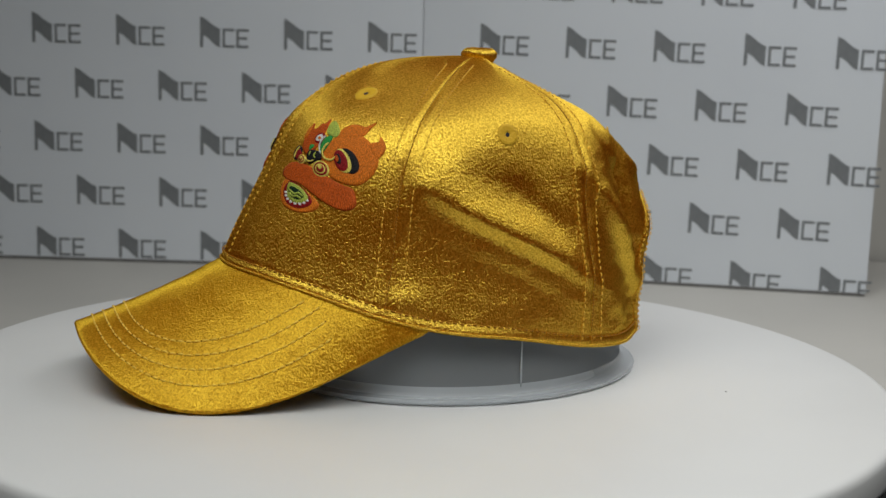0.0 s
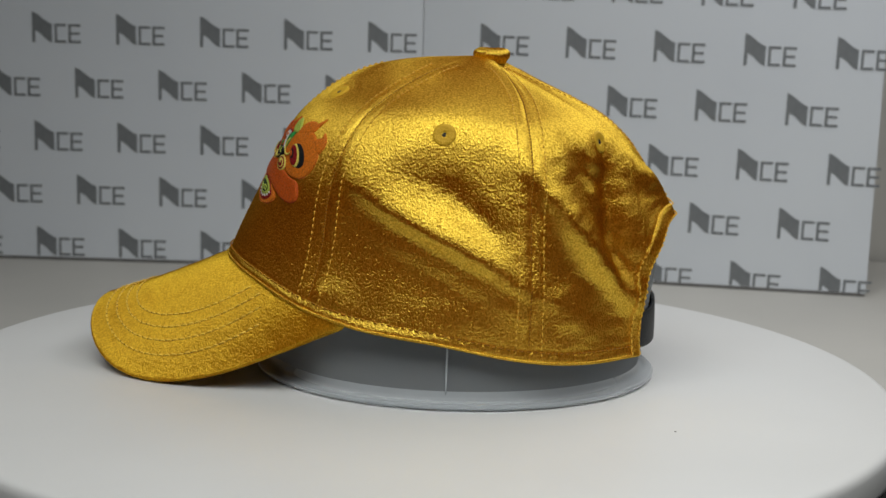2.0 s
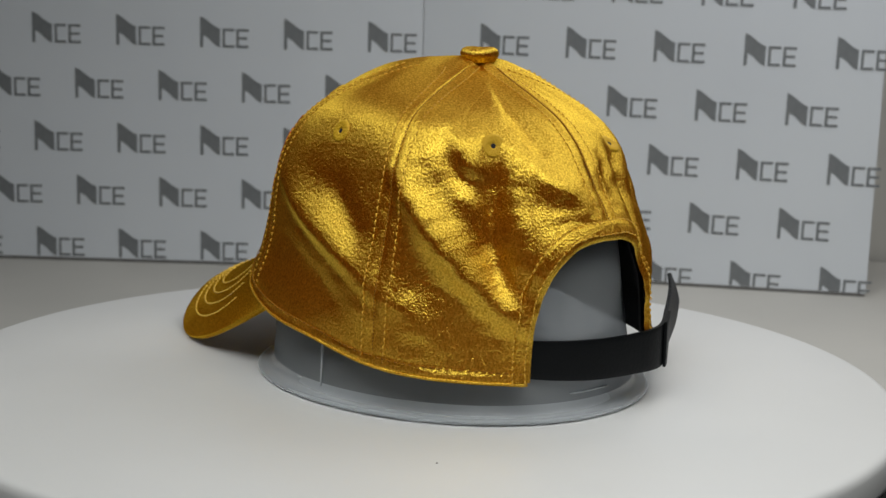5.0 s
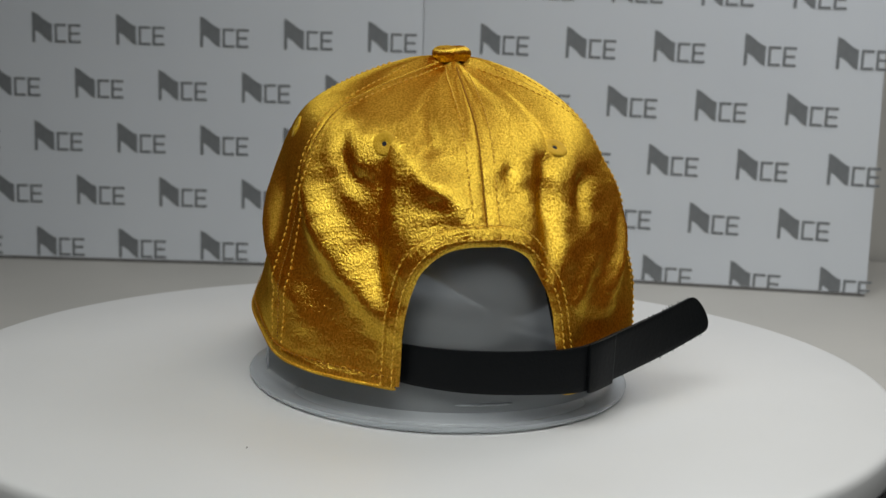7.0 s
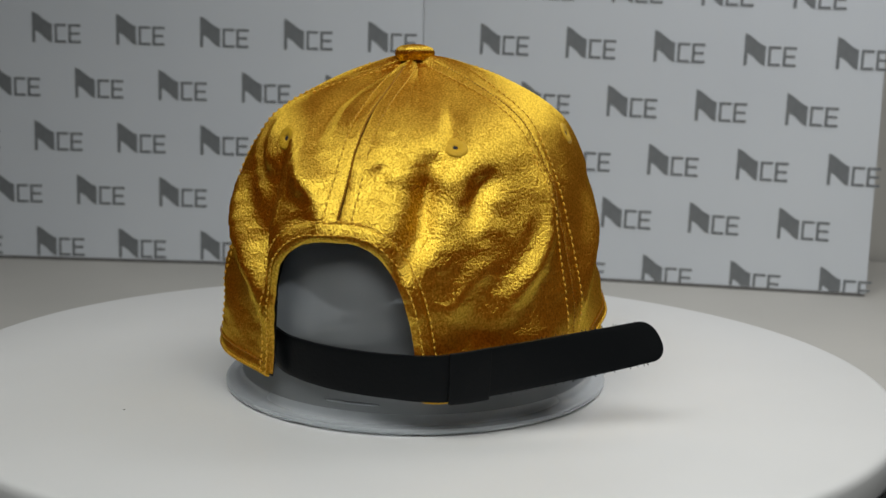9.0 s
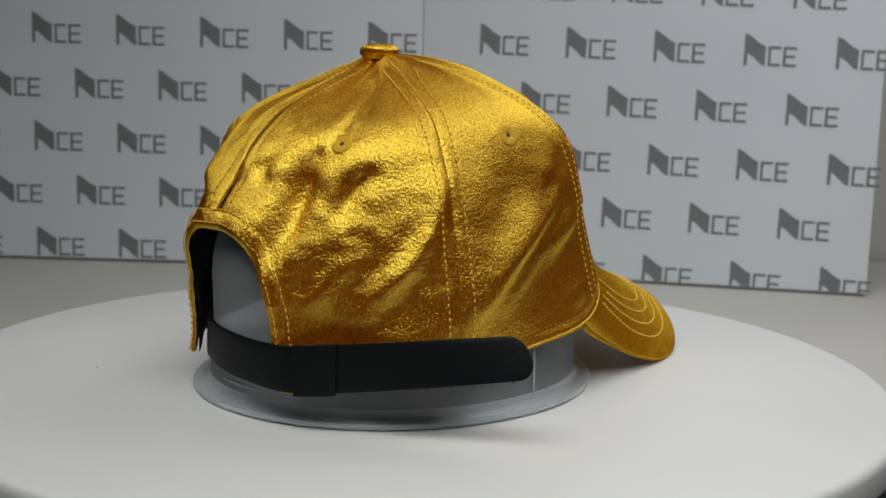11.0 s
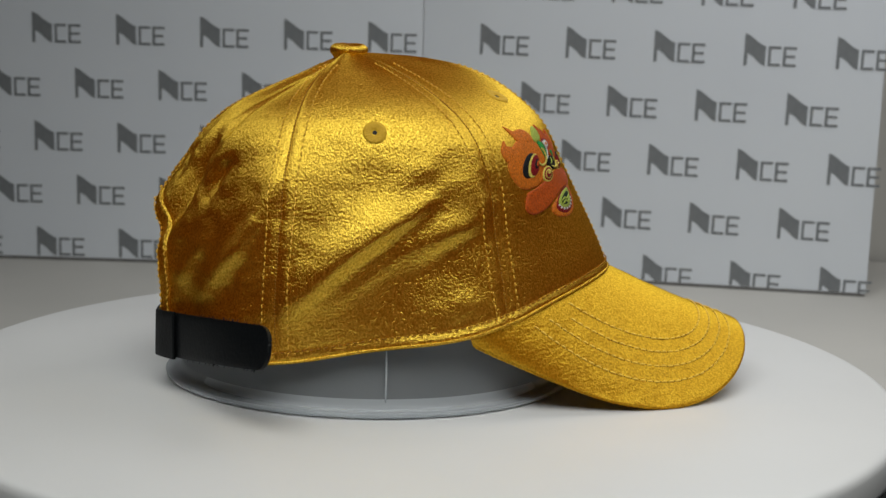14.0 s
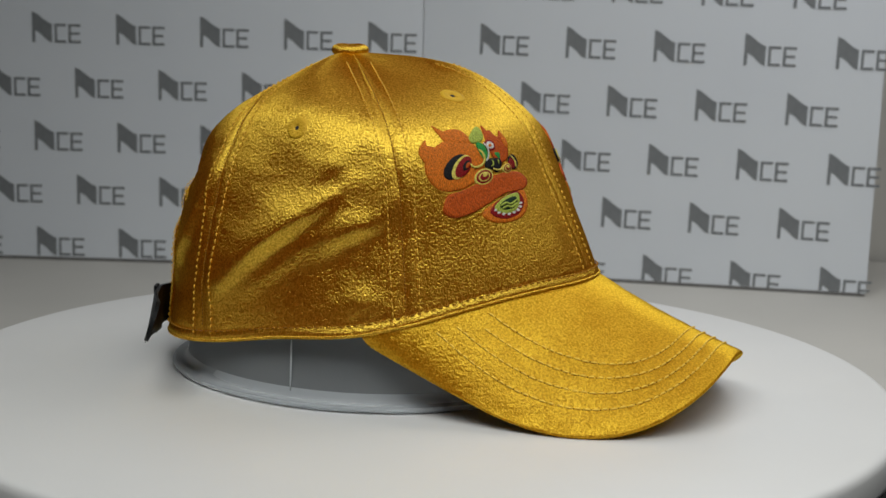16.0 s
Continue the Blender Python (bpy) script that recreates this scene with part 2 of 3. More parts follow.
def board(name, turn, x0, x1, z0, z1, u0, pu, rows, lean, label):
    """A board hung from the seam line; its own x runs along it. rows: (z, phase)."""
    b = new(name)
    b.matrix_world = Matrix.Translation((0.0019, 0.4771, 0)) @ pose(0, 0, 0, 0, 0, -math.degrees(YAW) - turn)
    tagged(b, label, "backdrop board")
    sheet = box("sheet", x0, x1, 0.0, 0.006, z0, z1, board_white, b, 0.0006)
    # lower edge strip, its colour darkened to draw the shadow under the board
    box("edge_shade_strip", x0 + 0.001, x1 - 0.001, 0.0005, 0.0058, z0 - 0.0025, z0 - 0.0002, board_edge_shade, b, 0, "lower board edge, darkened as the shadow under it")
    full = mark_mesh()
    for z, phase in rows:
        for k in range(-14, 15):
            u = u0 + pu * (k + phase)
            zz = z + lean * u
            if not x0 + 0.012 < u < x1 + 0.008 or zz > z1 - 0.015:
                continue
            low = z0 - zz + 0.0006 if zz - 0.0135 < z0 else None
            first = x0 + 0.0006 - u if u - 0.021 < x0 else None
            last = x1 - 0.0070 - u if u + 0.016 > x1 else None
            if low or first or last:
                me = mark_mesh(low, first, last)
            else:
                me = full
            o = new("printed_mark", me)
            o.parent = b
            o.location = (u, -0.0004, zz)
            o.rotation_euler = (0, math.atan(-lean), 0)
    return b


RP = 0.0462
board("backdrop_board", 0.0, -0.80, 0.0002, -0.0352, 0.42, -0.0261, 0.0719, [(0.1640 - RP * k, 0.5 * (k % 2) ) for k in range(-5, 5)], 0.0, "white backdrop board printed with grey marks, hung flat on the wall")
board("backdrop_board", 10.0, 0.0005, 0.379, -0.0352, 0.42, 0.0705, 0.0728, [(0.1655 - 0.0470 * k, 0.5 * (k % 2)) for k in range(-5, 5)], -0.014, "white backdrop board printed with grey marks, angled beside the flat one")

# ================= the turntable =================
turntable = new("turntable")
tagged(turntable, "round white rotating display turntable on a black base", "turntable")
TR = 0.225
lathe("top_disc", [(0.0005, -0.0001), (0.05, 0.0), (0.15, 0.0), (TR - 0.004, 0.0), (TR - 0.0018, -0.0005), (TR - 0.0005, -0.0018), (TR, -0.004), (TR, -0.013), (TR - 0.0008, -0.0155), (TR - 0.003, -0.0165), (0.05, -0.0165), (0.0005, -0.0165)], table_white, turntable, 192)
lathe("base", [(0.001, -0.0168), (0.188, -0.0168), (0.19, -0.019), (0.19, -0.0365), (0.188, -0.0376), (0.001, -0.0376)], black_plastic, turntable, 96, "black plastic base")

speck = pydata("speck", [(0.0004 * math.cos(w), 0.0003 * math.sin(w), 0.0002) for w in [math.pi * i / 4 for i in range(8)]] + [(0.0005 * math.cos(w), 0.0004 * math.sin(w), 0.0) for w in [math.pi * i / 4 for i in range(8)]], [tuple(range(8))] + [(i, i + 8, (i + 1) % 8 + 8, (i + 1) % 8) for i in range(8)], speck_mat, turntable, "tiny dark dust speck")
speck.location = (0.1432, -0.0415, 0.0001)

# ================= the cap: shape =================
# cap space: x forwards, y to the wearer's left, z up from the turntable
CAP_X, CAP_Y, CAP_TURN = 0.0285, 0.0183, -160.085
TOP = 0.1490


def interp(x, pts):
    """Smooth (Catmull-like cubic) interpolation through sorted (x, y)."""
    if x <= pts[0][0]:
        return pts[0][1]
    if x >= pts[-1][0]:
        return pts[-1][1]
    for i in range(len(pts) - 1):
        if x <= pts[i + 1][0]:
            break
    (x1, y1), (x2, y2) = pts[i], pts[i + 1]
    h = x2 - x1
    m1 = (y2 - pts[i - 1][1]) / (x2 - pts[i - 1][0]) if i > 0 else (y2 - y1) / h
    m2 = (pts[i + 2][1] - y1) / (pts[i + 2][0] - x1) if i + 2 < len(pts) else (y2 - y1) / h
    t = (x - x1) / h
    return (2 * t**3 - 3 * t**2 + 1) * y1 + (t**3 - 2 * t**2 + t) * h * m1 + (-2 * t**3 + 3 * t**2) * y2 + (t**3 - t**2) * h * m2


RIM_R = [(-20, 0.1215), (0, 0.1255), (20, 0.1215), (36, 0.1115), (48.6, 0.1030), (60, 0.0955), (75, 0.0880), (90, 0.0842), (107, 0.0830), (130, 0.0838), (155, 0.0858), (180, 0.0895), (205, 0.0858)]
RIM_Z = [(-20, 0.0510), (0, 0.0525), (20, 0.0500), (48.6, 0.0370), (60, 0.0325), (80, 0.0283), (105, 0.0220), (135, 0.0182), (155, 0.0170), (180, 0.0165), (205, 0.0170)]
P_FRONT = [(0, 1.0), (0.14, 0.962), (0.284, 0.912), (0.505, 0.824), (0.684, 0.744), (0.80, 0.656), (0.89, 0.562), (0.947, 0.455), (0.974, 0.35), (0.989, 0.23), (1.0, 0.0)]
P_SIDE = [(0, 0.985), (0.143, 0.995), (0.27, 0.972), (0.42, 0.932), (0.563, 0.868), (0.69, 0.795), (0.78, 0.715), (0.857, 0.602), (0.933, 0.428), (0.975, 0.25), (0.99, 0.15), (1.0, 0.0)]
P_BACK = [(0, 0.97), (0.2, 1.01), (0.36, 1.015), (0.45, 0.985), (0.51, 0.94), (0.58, 0.87), (0.67, 0.785), (0.74, 0.69), (0.81, 0.56), (0.87, 0.405), (0.92, 0.26), (0.965, 0.13), (1.0, 0.0)]


def rim_z(a):
    """Height of the rim at azimuth a; the wearer's right back corner hangs a little lower."""
    drop = math.exp(-((a + 153) / 8.0) ** 2) if a < 0 else 0.0
    return interp(min(abs(a), 180), RIM_Z) - 0.0028 * drop


def ridge(a, z, a0, z0, a1, z1, up, low, high):
    """A fold whose crest runs from (a0, z0) to (a1, z1): degrees and metres on the crown.
    up, low: how far it falls off on the upper and on the lower side."""
    k = 0.0015
    ax, bx = (a1 - a0) * k, z1 - z0
    L = math.hypot(ax, bx)
    px, pz = (a - a0) * k, z - z0
    s = (px * ax + pz * bx) / L / L
    d = (px * -bx + pz * ax) / L
    d += 0.0012 * math.sin(s * 5 + a0)
    wide = up if d > 0 else low
    end = math.exp(-(max(0, -s) * L / up) ** 2 - (max(0, s - 1) * L / up) ** 2)
    taper = 0.5 + 0.5 * math.sin(math.pi * min(1, max(0, s)))
    return high * taper * end * math.exp(-(d / wide) ** 2)


# crest start, crest end, spread above, spread below, height: by azimuth from the front
FOLDS_LEFT = (
    (127, 0.0960, 144, 0.0640, 0.0070, 0.0060, -0.0015),
    (83, 0.0910, 99, 0.0700, 0.0060, 0.0060, -0.0012),
    (57, 0.0920, 104, 0.0545, 0.0105, 0.0051, 0.0036),
    (64, 0.0740, 104, 0.0430, 0.0072, 0.0049, 0.0010),
    (46, 0.0440, 57, 0.0410, 0.0059, 0.0042, 0.0011),
    (112, 0.0970, 147, 0.0440, 0.0091, 0.0054, 0.0036),
    (125, 0.1125, 138, 0.0930, 0.0047, 0.0047, -0.0024),
    (143, 0.1070, 147, 0.0580, 0.0061, 0.0081, -0.0043),
    (158, 0.1040, 172, 0.0880, 0.0077, 0.0061, 0.0035),
    (151, 0.1350, 159, 0.1130, 0.0060, 0.0060, -0.0030),
    (110, 0.0520, 128, 0.0360, 0.0065, 0.0049, 0.0009),
)
FOLDS_RIGHT = (
    (57, 0.1040, 73, 0.0850, 0.0065, 0.0060, -0.0017),
    (64, 0.0945, 100, 0.0510, 0.0105, 0.0051, 0.0036),
    (60, 0.0790, 94, 0.0490, 0.0065, 0.0049, 0.0011),
    (51, 0.0850, 69, 0.0650, 0.0072, 0.0042, 0.0014),
    (53, 0.0455, 62, 0.0430, 0.0059, 0.0042, 0.0011),
    (113, 0.0930, 135, 0.0460, 0.0091, 0.0054, 0.0034),
    (155, 0.1040, 164, 0.0690, 0.0081, 0.0061, -0.0043),
    (134, 0.1370, 149, 0.1130, 0.0055, 0.0055, -0.0032),
    (172, 0.1070, 173, 0.0950, 0.0041, 0.0041, -0.0014),
    (135, 0.1000, 145, 0.0870, 0.0047, 0.0047, -0.0024),
    (118, 0.0850, 132, 0.0630, 0.0054, 0.0054, -0.0024),
    (140, 0.0700, 152, 0.0450, 0.0052, 0.0056, 0.0015),
)


def folds(a, z, side):
    """Soft folds of the satin, by azimuth (0 to 180) and height; side +1 or -1."""
    f = 1.6 * sum(ridge(a, z, *q) for q in (FOLDS_LEFT if side > 0 else FOLDS_RIGHT))
    v = Vector((a * 0.022 + 7 * side, z * 22, side * 3.1))
    f += 0.0009 * noise.noise(v) + 0.0006 * noise.noise(v * 2.7)
    v = Vector((a * 0.12, z * 160, side * 5.3))
    loose = 1 + 1.6 * max(0.0, min(1.0, (a - 106) / 12))      # the unlined back panels crinkle more
    return f + loose * (0.00022 * noise.noise(v) + 0.00012 * noise.noise(v * 2.3))


# unevenness of the real crown: factors for harmonics of the azimuth (rows) and powers of the height (columns)
SHAPE = [
    (0.0105, -0.3309, 0.5868, -0.1592, -0.5949),
    (-0.0300, 0.1060, 0.0351, -0.4003, 0.5146),
    (-0.0054, 0.0832, -0.2092, 0.1575, -0.0065),
    (-0.0122, 0.1026, -0.2114, 0.1830, -0.2004),
    (0.0065, 0.1241, -0.3121, 0.1243, 0.2923),
    (-0.0049, -0.1423, 0.2082, 0.0429, -0.1249),
    (0.0255, -0.0256, -0.0286, 0.0429, 0.0235),
    (-0.0040, -0.0143, -0.0115, 0.1581, -0.1988),
    (0.0183, -0.0364, 0.0366, -0.1196, 0.2192),
    (-0.0023, 0.0028, 0.0895, -0.1937, 0.2374),
]


def uneven(a, h):
    w = radians(a)
    waves = [1.0] + [math.cos(k * w) for k in range(1, 7)] + [math.sin(k * w) for k in range(1, 4)]
    return sum(c * v * q for row, v in zip(SHAPE, waves) for c, q in zip(row, (1.0, h, h * h, h ** 4, h ** 9)))


SEAMS = {"front": [(0, 0), (1, 0)], "side": [(0, 46.6), (0.3, 46.8), (0.5, 47.2), (0.75, 49.4), (1, 53)], "back": [(0, 108.5), (0.5, 109.5), (0.8, 110.5), (1, 116)], "rear": [(0, 180), (1, 180)]}
REAR_SHIFT = -2.5        # the back seam sits a little to the wearer's left


def seam_at(which, h, sign=1):
    if which == "rear":
        return 180 + REAR_SHIFT * sign
    pts = SEAMS[which]
    for (a, p), (b, q) in zip(pts, pts[1:]):
        if h <= b:
            break
    return p + (q - p) * (h - a) / (b - a)


def crown(a, h, off=0.0, plain=False):
    """Point on the crown at azimuth a (degrees, -180 to 180) and height fraction h (0 rim, 1 button)."""
    side = 1 if a >= 0 else -1
    b = min(abs(a), 180)
    zb, rb = rim_z(a), interp(b, RIM_R)
    z = zb + (TOP - zb) * h
    wf = max(0.0, min(1.0, (75 - b) / 55)); wf = wf * wf * (3 - 2 * wf)
    wb = max(0.0, min(1.0, (b - 105) / 60)); wb = wb * wb * (3 - 2 * wb)
    g = wf * interp(h, P_FRONT) + wb * interp(h, P_BACK) + (1 - wf - wb) * interp(h, P_SIDE)
    r = rb * g * (1 + uneven(a, h)) + 0.0018 * math.exp(-((b - 20) / 22) ** 2 - ((h - 0.68) / 0.2) ** 2) + (0.0006 + 0.0014 * max(0.0, min(1.0, (b - 50) / 25))) * math.exp(-((h - 0.82) / 0.12) ** 2)
    r -= 0.0036 * math.exp(-((a - 58) / 14) ** 2 - (h / 0.25) ** 2)
    r += 0.0034 * math.exp(-((a - 160) / 13) ** 2 - ((h - 0.32) / 0.22) ** 2)
    if not plain:
        soft = min(1, (1 - h) * 4) * min(1, 0.25 + h * 5)
        amp = 0.25 + 0.75 * min(1.0, max(0.0, (b - 40) / 8))
        r += folds(b, z, side) * soft * amp
    r += off
    return Vector((r * math.cos(radians(a)), r * math.sin(radians(a)), z + off * (0.2 + 0.8 * h ** 3)))


def crown_frame(a, h, off=0.0):
    """Point, and unit vectors along azimuth, up the crown and outwards."""
    p = crown(a, h)
    ea = (crown(a + 0.6, h) - crown(a - 0.6, h)).normalized()
    eh = (crown(a, min(0.999, h + 0.008)) - crown(a, h - 0.008)).normalized()
    n = ea.cross(eh).normalized()
    if n.dot(Vector((p.x, p.y, 0.03))) < 0:
        n = -n
    return p + n * off, ea, eh, n


# ---- back opening: lower limit of the crown by azimuth
ARCH_A, ARCH_R, ARCH_TOP = 154.2, 159.6, 0.0775
ARCH_P, ARCH_Q = {1: 3.3, -1: 2.3}, {1: 2.5, -1: 2.0}     # how square each half of the opening is


def lower_h(a):
    b = abs(a)
    limit = ARCH_A if 0 < a <= 180 or a < -180 else ARCH_R
    if b <= limit:
        return 0.0
    s = abs(180 - b) / (180 - limit)
    zb, half = rim_z(a), 1 if limit == ARCH_A else -1
    z = zb + (ARCH_TOP - zb) * max(0.0, 1 - s ** ARCH_P[half]) ** (1 / ARCH_Q[half])
    return (z - zb) / (TOP - zb)


cap = new("baseball_cap")
tagged(cap, "shiny gold satin baseball cap with embroidered orange lion heads", "cap")
NH = 96


def panel(lo, hi, sign, nu=44, label=""):
    verts = []
    for i in range(nu):
        u = i / (nu - 1)
        if hi == "rear":          # more columns where the opening turns up
            u = interp(u, [(0, 0), (0.4, 0.55), (0.75, 0.78), (1, 1)])
        for j in range(NH):
            t = j / (NH - 1)
            t = 0.6 * t if t < 0.15 else 0.09 + 0.91 * (1 - (1 - (t - 0.15) / 0.85) ** 1.2)
            a0, a1 = seam_at(lo, t, sign), seam_at(hi, t, sign)
            a = a0 + (a1 - a0) * u
            h0 = lower_h(sign * (seam_at(lo, 0, sign) + (seam_at(hi, 0, sign) - seam_at(lo, 0, sign)) * u))
            h = h0 + (0.9985 - h0) * t
            d = min(u, 1 - u) * abs(a1 - a0) * 0.0015     # rough metres to the nearest seam
            groove = -0.0007 * math.exp(-(d / 0.0010) ** 2) + 0.00018 * math.exp(-((d - 0.0035) / 0.0024) ** 2) - 0.00018 * math.exp(-((d - 0.0064) / 0.0012) ** 2)
            hem = 0.0004 * math.exp(-((t - 0.017) / 0.014) ** 2) - 0.00025 * math.exp(-((t - 0.041) / 0.006) ** 2) if h0 == 0 else 0.0
            verts.append(crown(sign * a, h, (groove + hem) * min(1, (1 - h) * 8)))
    faces = grid_faces(nu, NH)
    if sign < 0:
        faces = [f[::-1] for f in faces]
    return pydata("crown_panel", verts, faces, satin, cap, label)


for sign in (1, -1):
    panel("front", "side", sign)
    panel("side", "back", sign)
    panel("back", "rear", sign, 64)


# ---- dark lining, set a little in
def shell(name, inset, mat, parent, nu=96, nh=40):
    verts = []
    for i in range(nu):
        a = -180 + 360 * i / (nu - 1)
        h0 = lower_h(a)
        for j in range(nh):
            h = h0 + (0.985 - h0) * j / (nh - 1)
            verts.append(crown(a, h, -inset))
    return pydata(name, verts, [f[::-1] for f in grid_faces(nu, nh)], mat, parent, "dark cloth lining")


shell("lining", 0.0030, lining, cap)


def tube(verts, faces, pts, normals, rx, rn, n=6):
    """Append a closed tube of elliptic section along pts: rx across, rn along the normals."""
    base, m = len(verts), len(pts)
    for i, (p, nn) in enumerate(zip(pts, normals)):
        d = (pts[min(m - 1, i + 1)] - pts[max(0, i - 1)]).normalized()
        s = d.cross(nn).normalized()
        k = 0.35 if i in (0, m - 1) and m > 2 else 1.0
        for q in range(n):
            w = 2 * math.pi * q / n
            verts.append(p + s * (rx * k * math.cos(w)) + nn * (rn * k * math.sin(w)))
    for i in range(m - 1):
        for q in range(n):
            a, b = base + i * n + q, base + i * n + (q + 1) % n
            faces.append((a, b, b + n, a + n))
    faces.append(tuple(base + q for q in range(n))[::-1])
    faces.append(tuple(base + (m - 1) * n + q for q in range(n)))


def stitch_line(name, path, step, parent, mat, length=0.0022, radius=0.00033, lift=0.00014, first=0.0):
    """path: list of (point, normal). Short thread bars along it."""
    verts, faces = [], []
    run, nxt = 0.0, first
    for (p, n), (q, m) in zip(path, path[1:]):
        L = (q - p).length
        while nxt < run + L and L > 0:
            t = (nxt - run) / L
            c = p.lerp(q, t)
            d = (q - p) / L
            nn = n.lerp(m, t).normalized()
            wob = random.uniform(-0.00012, 0.00012)
            e = length * random.uniform(0.42, 0.54)
            s = d.cross(nn) * wob
            tube(verts, faces, [c - d * e + s - nn * 0.0003, c - d * e * 0.4 + s + nn * lift, c + d * e * 0.4 + s + nn * lift, c + d * e - s - nn * 0.0003], [nn] * 4, radius, radius, 5)
            nxt += step
        run += L
    return pydata(name, verts, faces, mat, parent)


def seam_path(which, sign, shift, h0, h1, n=60):
    out = []
    for i in range(n):
        h = h0 + (h1 - h0) * i / (n - 1)
        a = sign * seam_at(which, h)
        p, ea, eh, nn = crown_frame(a, h)
        r = max(0.01, math.hypot(p.x, p.y))
        a2 = a + math.degrees(shift / r)
        p, ea, eh, nn = crown_frame(a2, h, 0.0002)
        out.append((p, nn))
    return out


for which, signs in (("front", (1,)), ("side", (1, -1)), ("back", (1, -1)), ("rear", (1,))):
    for sign in signs:
        low = lower_h(180) + 0.06 if which == "rear" else 0.03
        for shift in (-0.0055, 0.0055):
            stitch_line("seam_stitching", seam_path(which, sign, shift, low, 0.955), 0.0029, cap, thread_gold)

# ---- hem: rolled edge and its stitching along the rim, front and both sides
rim_as = [-ARCH_R + (ARCH_A + ARCH_R) * i / 220 for i in range(221)]
verts, faces = [], []
pts, nrm = [], []
for a in rim_as:
    p, ea, eh, nn = crown_frame(a, 0.004)
    pts.append(p - nn * 0.0002), nrm.append(nn)
tube(verts, faces, pts, nrm, 0.0008, 0.0011, 8)
pydata("hem", verts, faces, satin, cap)
stitch_line("hem_stitching", [(lambda f: (f[0], f[3]))(crown_frame(a, 0.038, 0.0007)) for a in rim_as[8:]], 0.0030, cap, thread_dark, 0.0021)

# ---- binding round the back opening, with two rows of stitching
def arch_path(extra):
    """The line that runs extra metres outside the opening's edge."""
    out = []
    for i in range(161):
        w = math.pi * i / 160
        k = 1 if math.cos(w) > 0 else -1
        sx = k * abs(math.cos(w)) ** (2 / ARCH_P[k])
        sz = abs(math.sin(w)) ** (2 / ARCH_Q[k])
        half = (ARCH_A if sx > 0 else ARCH_R) - math.degrees(extra / 0.083)
        off_a = sx * (180 - half)
        a = 180 - off_a
        b = abs(off_a)
        zb = rim_z((180 - b) * k)
        z = zb + 0.0015 + (ARCH_TOP + extra - zb - 0.0015) * sz
        h = (z - zb) / (TOP - zb)
        a = a if a <= 180 else a - 360
        out.append((a, h))
    return out


def ribbon(name, inner, outer, lift, mat, parent):
    verts, n = [], 7
    A, B = arch_path(inner), arch_path(outer)
    for (a0, h0), (a1, h1) in zip(A, B):
        if a0 * a1 < 0:
            a0 = math.copysign(180, a1) if abs(a0) > 179.9 else a0
        p0, *_ , n0 = crown_frame(a0, h0, 0)
        p1, *_ , n1 = crown_frame(a1, h1, 0)
        for k in range(n):
            t = k / (n - 1)
            up = lift * (1 - abs(2 * t - 1) ** 4) + (-0.0012 if k in (0, n - 1) else 0)
            verts.append(p0.lerp(p1, t) + n0.lerp(n1, t).normalized() * up)
    return pydata(name, verts, grid_faces(len(A), n), mat, parent)


ribbon("arch_binding", -0.0010, 0.0072, 0.0009, satin, cap)
ribbon("arch_facing", -0.0008, 0.0072, -0.0010, lining, cap)
for extra in (0.0012, 0.0062):
    path = [(lambda f: (f[0], f[3]))(crown_frame(a, h, 0.0013)) for a, h in arch_path(extra)]
    stitch_line("arch_stitching", path, 0.0028, cap, thread_gold)
# the dark joints of the seams
for which in ("side", "back"):
    for sign in (1, -1):
        stitch_line("seam_joint", seam_path(which, sign, 0.0, 0.06, 0.955), 0.0015, cap, thread_dark, 0.0012, 0.00028, -0.0004)
stitch_line("seam_joint", seam_path("rear", 1, 0.0, lower_h(180) + 0.04, 0.955), 0.0012, cap, thread_dark, 0.0013, 0.00045, -0.0001)


# ---- eyelets
def surface_h(a, z):
    zb = rim_z(a)
    return (z - zb) / (TOP - zb)


def eyelet(a, z):
    p, ea, eh, n = crown_frame(a, surface_h(a, z))
    verts, nu = [], 40
    prof = [(0.0050, -0.0004), (0.0047, 0.0002), (0.0040, 0.0004), (0.0030, 0.0004), (0.0020, 0.0003), (0.0013, 0.0001), (0.0008, -0.0005)]
    for i in range(nu):
        w = 2 * math.pi * i / nu
        for k, (r, up) in enumerate(prof):
            rr = r * (1 + 0.02 * (i % 2) * (k < 4)) 
            verts.append(p + ea * rr * math.cos(w) + eh * rr * math.sin(w) + n * (up + 0.0001))
    ob = pydata("eyelet", verts, [f[::-1] for f in grid_faces(nu, len(prof), True)], eyelet_thread, cap, "embroidered pale gold ventilation eyelet")
    hole = [p + n * 0.00005 + ea * 0.0010 * math.cos(w) + eh * 0.0010 * math.sin(w) for w in [2 * math.pi * i / 16 for i in range(16)]]
    pydata("eyelet_hole", hole, [tuple(range(16))], lining, ob, "dark hole", False)


for az, z in ((25.0, 0.1306), (78.7, 0.1151), (143.5, 0.1126), (-22.5, 0.1310), (-79.8, 0.1160), (-146.8, 0.1119)):
    eyelet(az, z)

